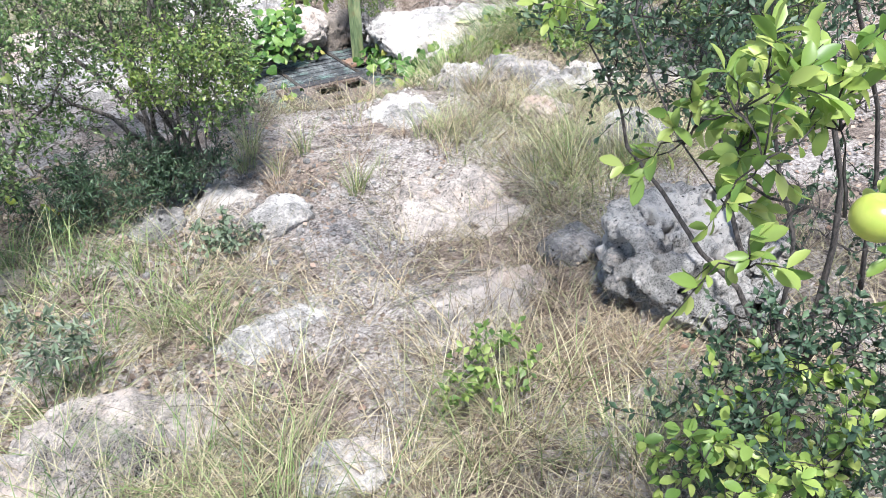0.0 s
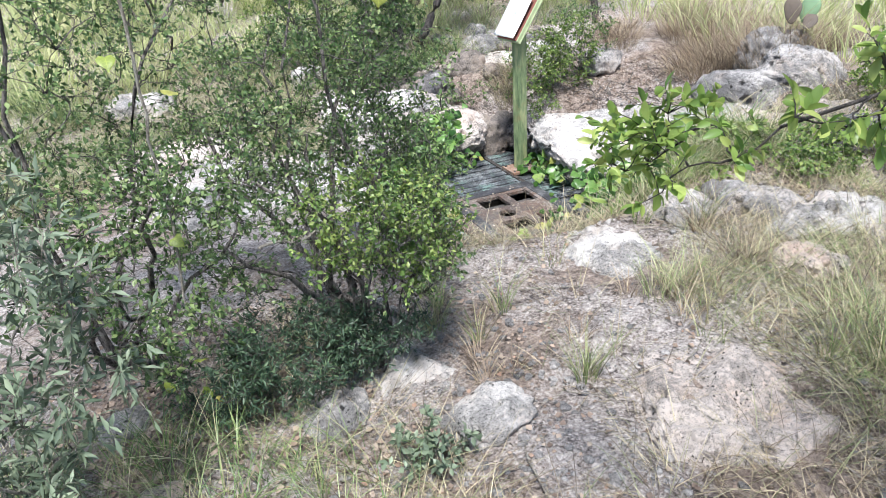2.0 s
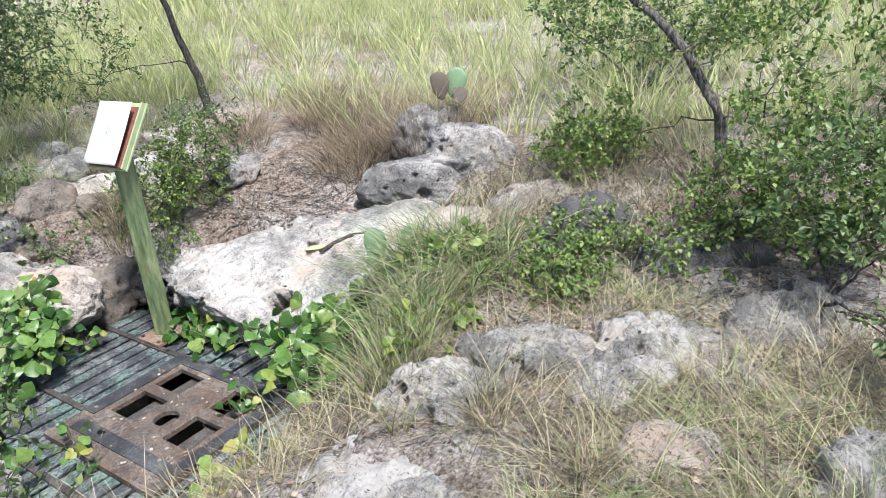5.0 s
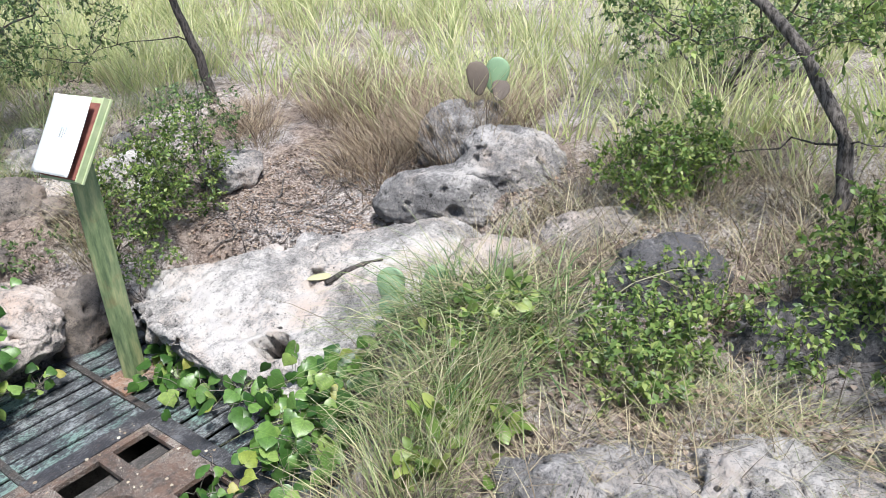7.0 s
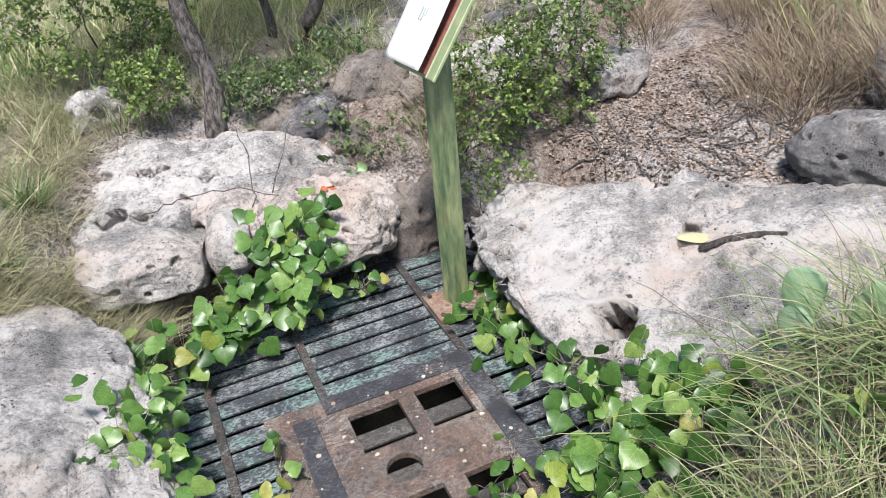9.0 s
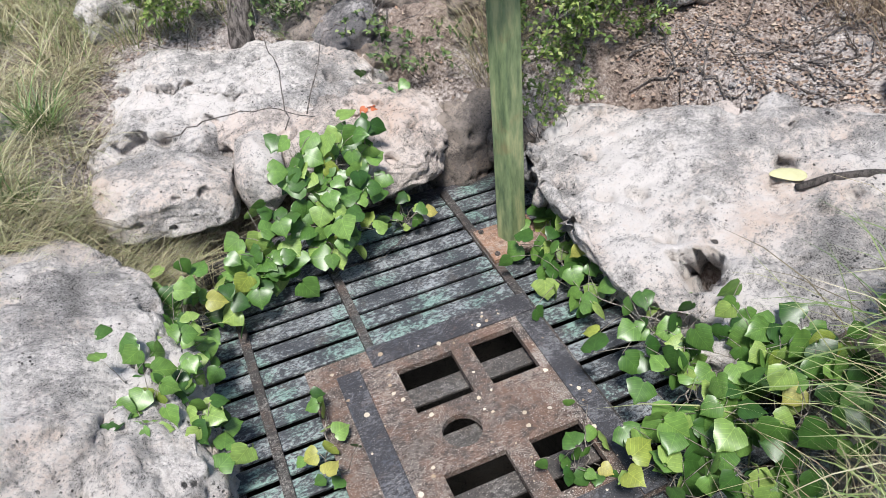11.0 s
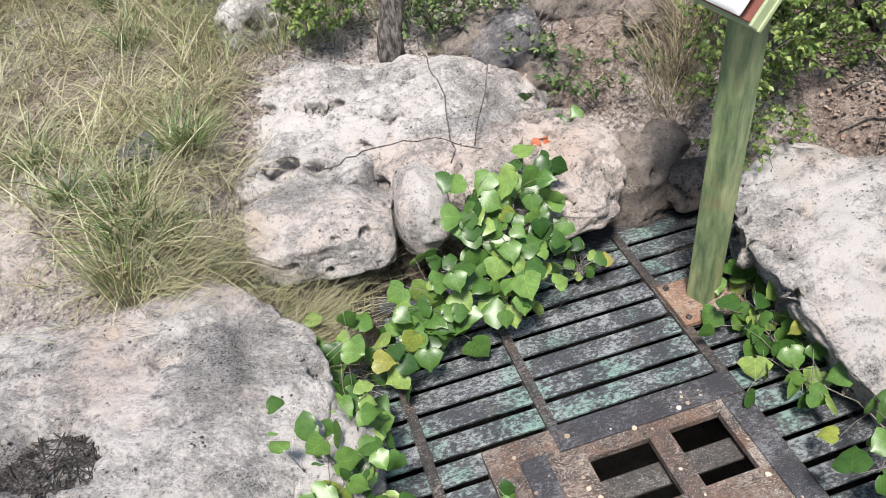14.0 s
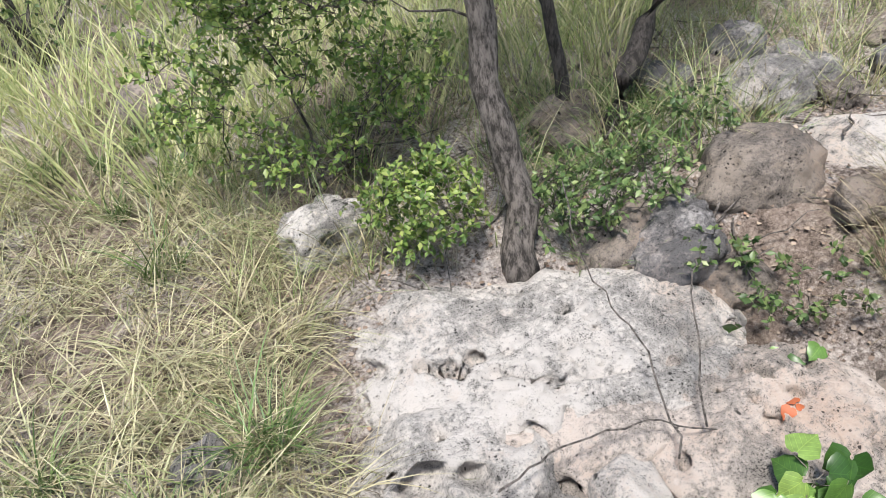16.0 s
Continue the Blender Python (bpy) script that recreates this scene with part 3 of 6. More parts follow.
rock("rounded pitted limestone boulder in dry grass", (2.03, 3.54, -0.35), (0.37, 0.50, 0.22), 8, (0, 0), 9, STONE_PALE, 7, 0.75, 0.95,
     [(1.92, 3.45, -0.2, 0.06, 0.06), (2.0, 3.38, -0.15, 0.05, 0.05), (1.95, 3.6, -0.2, 0.05, 0.06)], 90)
rock("grey limestone rock at the outcrop's end", (2.49, 3.75, -0.20), (0.22, 0.17, 0.17), -60, (0, 0), 10, STONE_PALE, 6, 0.65, 1.3,
     [(2.34, 3.71, -0.1, 0.05, 0.07), (2.44, 3.85, -0.05, 0.04, 0.06)], 70)
rock("pitted limestone rock of the grey outcrop", (2.81, 3.61, -0.20), (0.26, 0.2, 0.18), -35, (0, 0), 110, STONE_GREY, 6, 0.65, 1.3,
     [(2.66, 3.56, -0.1, 0.05, 0.07), (2.76, 3.71, -0.05, 0.04, 0.06)], 70)
rock("broad pitted limestone rock of the outcrop", (2.92, 3.21, -0.20), (0.33, 0.24, 0.2), -10, (0, 0), 111, STONE_PALE, 6, 0.65, 1.3,
     [(2.77, 3.16, -0.1, 0.05, 0.07), (2.87, 3.31, -0.05, 0.04, 0.06)], 70)
rock("rough limestone rock of the outcrop in grass", (3.10, 2.96, -0.20), (0.28, 0.2, 0.18), 15, (0, 0), 112, STONE_PINK, 6, 0.65, 1.3,
     [(2.95, 2.91, -0.1, 0.05, 0.07), (3.05, 3.06, -0.05, 0.04, 0.06)], 70)
rock("grey limestone rock half hidden in grass", (2.55, 2.38, -0.08), (0.26, 0.22, 0.14), 20, (0, 0), 12, STONE_GREY, 6, 0.75, 1.1, (), 26)
comb = random.Random(17)
rock("honeycombed grey limestone rock riddled with dark holes", (1.88, 1.42, 0.02), (0.31, 0.31, 0.24), 30, (0, -12), 13, STONE_PALE, 7, 0.7, 1.0,
     [(1.72 + comb.uniform(-0.16, 0.16), 1.30 + comb.uniform(-0.14, 0.22), comb.uniform(0.05, 0.3), comb.uniform(0.028, 0.052), comb.uniform(0.06, 0.11)) for _ in range(26)], 160)
rock("pale limestone rock sunk in dry grass", (0.62, 2.06, -0.210), (0.26, 0.17, 0.11), 10, (0, 0), 14, STONE_PALE, 6, 0.75, 1.1, (), 20)
rock("pinkish limestone rock sunk in dry grass", (1.58, 2.50, -0.185), (0.32, 0.26, 0.14), -30, (0, 0), 15, STONE_PINK, 6, 0.75, 1.2, (), 26)
rock("pinkish limestone ledge in dry grass", (1.52, 2.98, -0.270), (0.36, 0.22, 0.10), -20, (0, 0), 16, STONE_PINK, 6, 0.75, 1.2, (), 24)
rock("low grey limestone ledge along the path", (0.78, 3.12, -0.290), (0.22, 0.50, 0.09), 4, (0, 0), 17, STONE_PALE, 6, 0.75, 1.2, (), 26)
rock("pale limestone ledge before the grate", (1.42, 3.98, -0.440), (0.36, 0.26, 0.10), -25, (0, 0), 18, STONE_PINK, 6, 0.75, 1.1, (), 24)
rock("pale limestone rock in the grass beside the path", (0.0, 1.86, -0.210), (0.36, 0.22, 0.10), -12, (0, 0), 19, STONE_PINK, 6, 0.75, 1.2, (), 22)
rock("pinkish limestone ledge in dry grass", (1.22, 1.72, -0.130), (0.28, 0.2, 0.08), 15, (0, 0), 20, STONE_PINK, 6, 0.75, 1.2, (), 18)
rock("pale limestone ledge in dry grass", (1.18, 2.42, -0.250), (0.26, 0.2, 0.08), 40, (0, 0), 21, STONE_PALE, 6, 0.75, 1.2, (), 18)
# rocks beyond the slab
rock("dark rounded curved limestone boulder", (4.60, 5.36, -0.18), (0.50, 0.20, 0.18), -58, (0, 0), 22, STONE_GREY, 6, 0.8, 0.5, (), 30, chips=4)
rock("grey pitted limestone boulder behind the curved one", (4.86, 5.18, -0.06), (0.31, 0.27, 0.22), -50, (0, 0), 23, STONE_GREY, 6, 0.75, 0.8, [(4.80, 5.46, 0.02, 0.12, 0.12)], 60)
rock("limestone boulder topped with dead grass", (5.12, 5.72, -0.02), (0.30, 0.26, 0.24), 10, (0, 0), 24, STONE_GREY, 5)
rock("pale limestone block among scrub", (4.34, 4.38, -0.10), (0.28, 0.17, 0.11), -60, (0, 0), 25, STONE_PINK, 5, 0.62, 0.9, (), 14)
rock("dark lichened limestone rock among scrub", (4.05, 3.92, -0.10), (0.26, 0.22, 0.17), 20, (0, 0), 26, STONE_DARK, 5, 0.75, 1.4, (), 30)
rock("dark lichened limestone ledge among scrub", (3.92, 3.30, -0.12), (0.34, 0.28, 0.16), -20, (0, 0), 27, STONE_DARK, 5, 0.75, 1.4, (), 30)
rock("grey limestone ledge among scrub", (3.45, 2.75, -0.12), (0.36, 0.24, 0.14), -30, (0, 0), 28, STONE_GREY, 5, 0.75, 1.3, (), 26)
# rocks by the trees
rock("brown earthy boulder behind the grate", (2.95, 6.72, -0.60), (0.19, 0.15, 0.20), 10, (0, 0), 30, STONE_BROWN, 5, 0.75, 1.1, (), 12)
rock("small brown earthy rock behind the post", (3.12, 6.58, -0.58), (0.11, 0.10, 0.10), 40, (0, 0), 31, STONE_BROWN, 5)
rock("brown weathered limestone block below the trees", (3.04, 7.50, -0.19), (0.22, 0.17, 0.20), -20, (0, 0), 32, STONE_BROWN, 6, 0.7, 0.9, (), 14)
rock("brown limestone ledge behind the boulder", (2.70, 7.40, -0.40), (0.30, 0.18, 0.14), -25, (0, 0), 33, STONE_BROWN, 6, 0.62, 1.0, (), 14)
rock("small grey rock below the trees", (3.08, 7.27, -0.37), (0.12, 0.10, 0.11), 15, (0, 0), 34, STONE_GREY, 5)
rock("pale grey limestone boulder behind scrub", (3.68, 7.12, -0.14), (0.22, 0.17, 0.20), 30, (0, 0), 35, STONE_PALE, 5)
rock("pale flat limestone rock among brown ones", (3.52, 7.44, -0.17), (0.26, 0.17, 0.12), -20, (0, 0), 44, STONE_PALE, 6, 0.6, 0.8, (), 20)
rock("grey-brown limestone block among weeds", (3.36, 7.30, -0.33), (0.13, 0.12, 0.14), 10, (0, 0), 45, STONE_GREY, 5, 0.65)
rock("brown limestone ledge under the tree roots", (2.62, 7.62, -0.30), (0.26, 0.16, 0.14), 15, (0, 0), 46, STONE_BROWN, 5, 0.6)
rock("dark grey limestone boulder at the clearing's edge", (3.55, 7.95, -0.14), (0.30, 0.2, 0.17), 20, (0, 0), 36, STONE_GREY, 5)
rock("grey stone showing through long grass", (0.15, 8.15, -0.23), (0.28, 0.18, 0.14), 10, (0, 0), 38, STONE_PALE, 5)
rock("small grey stone in long grass", (1.12, 7.20, -0.28), (0.10, 0.08, 0.12), 20, (0, 0), 39, STONE_GREY, 5)
rock("pale stone beside the bright green shrub", (1.66, 7.98, -0.14), (0.15, 0.11, 0.13), 20, (0, 0), 40, STONE_PALE, 5)
rock("brown stone in long grass", (1.22, 9.35, 0.02), (0.2, 0.16, 0.12), 0, (0, 0), 41, STONE_BROWN, 5)
rock("pale stone in the far grass", (4.1, 6.75, -0.1), (0.2, 0.14, 0.12), 0, (0, 0), 42, STONE_GREY, 5)

rrng = random.Random(8)
for k in range(16):
    rx_, ry_ = rrng.uniform(2.55, 4.3), rrng.uniform(7.0, 8.7)
    s_ = rrng.uniform(0.07, 0.19)
    rock("weathered brown and grey limestone rock below the trees", (rx_, ry_, float(ground_z(rx_, ry_)[0]) + 0.02), (s_, s_ * 0.75, s_ * 0.62), rrng.uniform(0, 180), (0, 0), 60 + k, (STONE_BROWN, STONE_DARK, STONE_BROWN)[k % 3], 5, 0.72, 1.1, (), 8, group="rocks below the trees")
for k in range(14):
    rx_, ry_ = rrng.uniform(-0.9, 2.6), rrng.uniform(0.9, 3.6)
    s_ = rrng.uniform(0.06, 0.14)
    rock("small pale limestone rock sunk in dry grass", (rx_, ry_, float(ground_z(rx_, ry_)[0]) + 0.005), (s_, s_ * 0.8, s_ * 0.5), rrng.uniform(0, 180), (0, 0), 80 + k, (STONE_PINK, STONE_GREY, STONE_PALE)[k % 3], 5, 0.74, 1.2, (), 8, group="small rocks in the dry grass")

# loose stones on the path
stone_bm = bmesh.new()
bmesh.ops.create_icosphere(stone_bm, subdivisions=1, radius=1.0)
stone_v = np.array([v.co[:] for v in stone_bm.verts])
stone_f = np.array([[v.index for v in f.verts] for f in stone_bm.faces])
stone_bm.free()
srng = np.random.default_rng(31)
V_, L_ = [], []
for k in range(3000):
    if k < 1500:
        sx, sy = 0.85 + srng.normal(0, 0.28), srng.uniform(2.0, 4.1)
    elif k < 2300:
        sx, sy = srng.uniform(-1.0, 2.6), srng.uniform(0.6, 4.2)
    else:
        sx, sy = srng.uniform(3.4, 4.8), srng.uniform(4.6, 6.4)
    if pit_mask(np.array([sx]), np.array([sy]))[0] > 0.02:
        continue
    s_ = 0.004 + 0.02 * srng.uniform() ** 3
    a_ = srng.uniform(0, 2 * np.pi)
    q_ = stone_v * (s_, s_ * srng.uniform(0.6, 1), s_ * srng.uniform(0.4, 0.7)) * (1 + 0.25 * value_noise(stone_v * 1.7 + k, 3))[:, None]
    q_ = np.stack([q_[:, 0] * np.cos(a_) - q_[:, 1] * np.sin(a_), q_[:, 0] * np.sin(a_) + q_[:, 1] * np.cos(a_), q_[:, 2]], 1)
    L_.append((stone_f + len(V_) * len(stone_v)).ravel())
    V_.append(q_ + (sx, sy, float(ground_z(sx, sy)[0]) + 0.15 * s_))
L_ = np.concatenate(L_)
tagged(new("gravel", mesh_of("gravel", np.concatenate(V_), L_, np.full(len(L_) // 3, 3), STONE_GREY, False)), "loose pale limestone gravel on the soil", "gravel", kind="stuff")


# ---- grate, hatch and post ----
TOP = -0.715                    # top of the bars
PITCH = 0.0945
grate = thing("cave_grate", (2.4, 5.6, TOP), "dark steel bar grate with teal lichen over a shaft", "grate")
GO = Vector((2.4, 5.6, TOP))


def bar_mesh(length):
    """An angle-iron bar lying along x: a flat top with a leg turned down."""
    bm = bmesh.new()
    h = 0.037
    prof = ((-h, -0.001), (-h + 0.003, 0.0), (h - 0.003, 0.0), (h, -0.002), (h, -0.075), (h - 0.008, -0.075), (h - 0.008, -0.010), (-h, -0.010))
    ends = [[bm.verts.new((s * length / 2, y, z)) for y, z in prof] for s in (-1, 1)]
    k = len(prof)
    for i in range(k):
        bm.faces.new((ends[0][i], ends[0][(i + 1) % k], ends[1][(i + 1) % k], ends[1][i]))
    bm.faces.new(ends[0][::-1])
    bm.faces.new(ends[1])
    bmesh.ops.recalc_face_normals(bm, faces=bm.faces)
    me = bpy.data.meshes.new("bar")
    bm.to_mesh(me)
    bm.free()
    me.materials.append(STEEL_BAR)
    return me


SPANS = ((1.56, 1.785), (1.815, 2.175), (2.21, 2.757), (2.793, 3.34))
bar_meshes = [bar_mesh(b - a) for a, b in SPANS]
brng = random.Random(4)
for k in range(-13, 7):
    y = 5.965 + k * PITCH
    for (a, b), me in zip(SPANS, bar_meshes):
        if (y > 6.3 and a < 1.7) or (4.96 < y < 5.74 and 2.0 < a < 2.5):
            continue
        ob = under("bar", me, grate)
        ob.location = Vector(((a + b) / 2, y, TOP + brng.uniform(-0.003, 0.002))) - GO
        ob.rotation_euler = (brng.uniform(-0.02, 0.02), brng.uniform(-0.004, 0.004), brng.uniform(-0.004, 0.004))
dusty = bar_mesh(SPANS[2][1] - SPANS[2][0])
dusty.materials[0] = STEEL_DUST
for y in (5.572, 5.355, 5.148):
    ob = under("under_bar", dusty, grate, "dusty grey steel bar below the hatch")
    ob.location = Vector((2.4835, y, TOP - 0.018)) - GO
for x in (1.80, 2.193, 2.775):
    part("strap", box_bm(x - 0.017 - GO.x, x + 0.017 - GO.x, 4.72 - GO.y, 6.56 - GO.y, -0.05, 0.010, 0.004), STEEL_STRAP, grate, "rust-brown steel strap across the bars")
part("edge_beam", box_bm(1.56 - GO.x, 3.34 - GO.x, 6.56 - GO.y, 6.62 - GO.y, -0.09, 0.0, 0.004), STEEL_EDGE, grate)
part("edge_beam", box_bm(1.56 - GO.x, 3.34 - GO.x, 4.62 - GO.y, 4.69 - GO.y, -0.09, 0.0, 0.004), STEEL_EDGE, grate)

# added lining of the shaft below the grate; its near-black colour is the depth's shade
CAVE_SHADE = limestone("shade_dark_cave_stone", (0.06, 0.055, 0.05), (0.035, 0.033, 0.03), 0.48, (0.06, 0.045, 0.035))
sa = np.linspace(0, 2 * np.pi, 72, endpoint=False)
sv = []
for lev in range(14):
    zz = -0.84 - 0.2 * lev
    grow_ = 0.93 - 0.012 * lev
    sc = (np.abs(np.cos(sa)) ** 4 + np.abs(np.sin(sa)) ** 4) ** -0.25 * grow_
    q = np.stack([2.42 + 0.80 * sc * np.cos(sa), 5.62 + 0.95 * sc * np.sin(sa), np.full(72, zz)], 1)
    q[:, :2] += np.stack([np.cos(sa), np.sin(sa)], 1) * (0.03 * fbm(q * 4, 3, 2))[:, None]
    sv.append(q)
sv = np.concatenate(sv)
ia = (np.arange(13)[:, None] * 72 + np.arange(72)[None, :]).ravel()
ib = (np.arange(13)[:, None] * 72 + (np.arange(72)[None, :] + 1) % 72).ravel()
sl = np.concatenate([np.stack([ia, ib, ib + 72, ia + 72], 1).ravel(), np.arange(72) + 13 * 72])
shade_lining = new("cave_shade_lining", mesh_of("cave_shade_lining", sv, sl, np.concatenate([np.full(len(ia), 4), [72]]), CAVE_SHADE))
tagged(shade_lining, "added rock lining of the shaft, coloured dark for its shade", "wall", kind="structure")

HX0, HX1, HY0, HY1, HZ = 1.955, 2.765, 4.93, 5.79, -0.680
HO = Vector((2.36, 5.36, HZ - 0.03))
hatch = thing("hatch", HO, "rusty square steel hatch with four openings and a round hole", "hatch")
RECT = ((2.235, 2.43, 5.465, 5.66), (2.495, 2.662, 5.465, 5.665), (2.222, 2.42, 5.04, 5.228), (2.495, 2.662, 5.035, 5.228))
DISC = (2.334, 5.347, 0.062)


def hatch_plate():
    """A flat plate with four rectangular openings and a round one."""
    bm = bmesh.new()
    xs = sorted({HX0, HX1, 2.222, 2.235, 2.42, 2.43, 2.495, 2.662, 2.262, 2.406})
    ys = sorted({HY0, HY1, 5.035, 5.04, 5.228, 5.465, 5.66, 5.665, 5.275, 5.419})
    cx, cy, r = DISC
    grid = {}

    def vert(x, y):
        key = (round(x, 4), round(y, 4))
        if key not in grid:
            grid[key] = bm.verts.new((x - HO.x, y - HO.y, 0.03))
        return grid[key]

    for x0, x1 in zip(xs, xs[1:]):
        for y0, y1 in zip(ys, ys[1:]):
            mx, my = (x0 + x1) / 2, (y0 + y1) / 2
            if any(a < mx < b and c < my < d for a, b, c, d in RECT):
                continue
            if 2.262 < mx < 2.406 and 5.275 < my < 5.419:
                continue
            bm.faces.new((vert(x0, y0), vert(x1, y0), vert(x1, y1), vert(x0, y1)))
    rim = sorted([k for k in grid if 2.2619 <= k[0] <= 2.4061 and 5.2749 <= k[1] <= 5.4191], key=lambda k: math.atan2(k[1] - cy, k[0] - cx))
    rounds = []
    for i in range(len(rim)):
        a0 = math.atan2(rim[i][1] - cy, rim[i][0] - cx)
        a1 = math.atan2(rim[(i + 1) % len(rim)][1] - cy, rim[(i + 1) % len(rim)][0] - cx)
        if a1 <= a0:
            a1 += 2 * math.pi
        rounds.append([vert(cx + r * math.cos(a0 + (a1 - a0) * s / 4), cy + r * math.sin(a0 + (a1 - a0) * s / 4)) for s in range(4)])
    for i in range(len(rim)):
        nxt = (i + 1) % len(rim)
        ring = [*rounds[i], rounds[nxt][0]]
        bm.faces.new((grid[rim[i]], *[v for v in (grid[rim[nxt]],)], *ring[::-1]))
    bmesh.ops.recalc_face_normals(bm, faces=bm.faces)
    if sum(f.normal.z for f in bm.faces) < 0:
        bmesh.ops.reverse_faces(bm, faces=bm.faces)
    skin = bmesh.ops.extrude_face_region(bm, geom=list(bm.faces))
    for v in [g for g in skin["geom"] if isinstance(g, bmesh.types.BMVert)]:
        v.co.z -= 0.024
    bmesh.ops.recalc_face_normals(bm, faces=bm.faces)
    return bm


part("plate", hatch_plate(), STEEL_RUST, hatch, "rust-brown steel plate with openings")
hx, hy = HO.x, HO.y
for name_, x0, x1, y0, y1, mat_ in (("frame_strip", 2.17, HX1 + 0.004, 5.705, HY1 + 0.004, STEEL_EDGE), ("frame_strip", 2.692, HX1 + 0.004, HY0, 5.701, STEEL_EDGE),
                                    ("frame_strip", 2.045, 2.125, HY0, 5.715, STEEL_EDGE), ("frame_strip", 2.129, 2.688, HY0 - 0.004, 5.0, STEEL_EDGE)):
    part(name_, box_bm(x0 - hx, x1 - hx, y0 - hy, y1 - hy, 0.026, 0.037, 0.003), mat_, hatch, "dark worn steel strip")
for x0, x1, y0, y1 in ((HX0, HX1, HY0, HY0 + 0.012), (HX0, HX1, HY1 - 0.012, HY1), (HX0, HX0 + 0.012, HY0 + 0.013, HY1 - 0.013), (HX1 - 0.012, HX1, HY0 + 0.013, HY1 - 0.013)):
    part("skirt", box_bm(x0 - hx, x1 - hx, y0 - hy, y1 - hy, -0.026, 0.005, 0.002), STEEL_EDGE, hatch, "dark steel skirt")

PO = Vector((2.888, 6.118, -0.700))
post = thing("sign_post", PO, "worn green steel post on a rusty base plate", "post")
part("base_plate", box_bm(-0.125, 0.115, -0.105, 0.095, -0.004, 0.016, 0.003), STEEL_PLATE, post, "rust-red steel base plate")
turn20 = pose(0, 0, 0, 0, 0, 20)
shaft = box_bm(-0.0405, 0.0405, -0.0405, 0.0405, 0.0, 1.14, 0.009)
bmesh.ops.transform(shaft, matrix=turn20, verts=shaft.verts)
part("shaft", shaft, POST_PAINT, post)
for bx, by in ((-0.1, -0.08), (0.09, -0.08), (-0.1, 0.072), (0.09, 0.072)):
    b_ = bmesh.new()
    bmesh.ops.create_cone(b_, cap_ends=True, segments=6, radius1=0.011, radius2=0.010, depth=0.012)
    bmesh.ops.translate(b_, vec=(bx, by, 0.020), verts=b_.verts)
    part("bolt", b_, STEEL_STRAP, post)

# the sign board: its lower edge, turn and slope
SIGN = pose(2.762, 6.135, 0.390, 0, 0, 7.9) @ pose(0, 0, 0, 0, -53, 0)
sign = thing("sign_board", (2.762, 6.135, 0.390), "weathered white sign board lifting off a pale green backing", "sign")
sign.matrix_world = SIGN
part("backing", box_bm(-0.01, 0.375, -0.155, 0.128, -0.060, -0.048, 0.003), SIGN_GREEN, sign, "pale green metal backing plate")
part("side_rail", box_bm(-0.008, 0.370, -0.150, -0.140, -0.048, -0.020, 0.002), SIGN_GREEN, sign)
part("core", box_bm(0.0, 0.345, -0.138, 0.118, -0.047, -0.030, 0.003), SIGN_RED, sign, "red-brown rusted core board")
card = bmesh.new()
bmesh.ops.create_grid(card, x_segments=14, y_segments=8, size=1.0)
for v in card.verts:
    u_, w_ = (v.co.x + 1) / 2, v.co.y
    v.co = Vector((u_ * 0.352, w_ * 0.1225, 0.002 + 0.012 * u_ * u_ + 0.004 * w_ * w_))
bmesh.ops.solidify(card, geom=list(card.faces), thickness=0.004)
for f in card.faces:
    f.smooth = True
face = part("face", card, CARD_WHITE, sign, "white sign face, slightly curled")
for px_, py_, ln in ((0.19, 0.012, 0.045), (0.19, -0.004, 0.045), (0.20, -0.018, 0.03)):
    part("print_bar", box_bm(px_ - ln / 2, px_ + ln / 2, py_ - 0.004, py_ + 0.004, 0.0095, 0.0125), INK, face, "faded grey print")


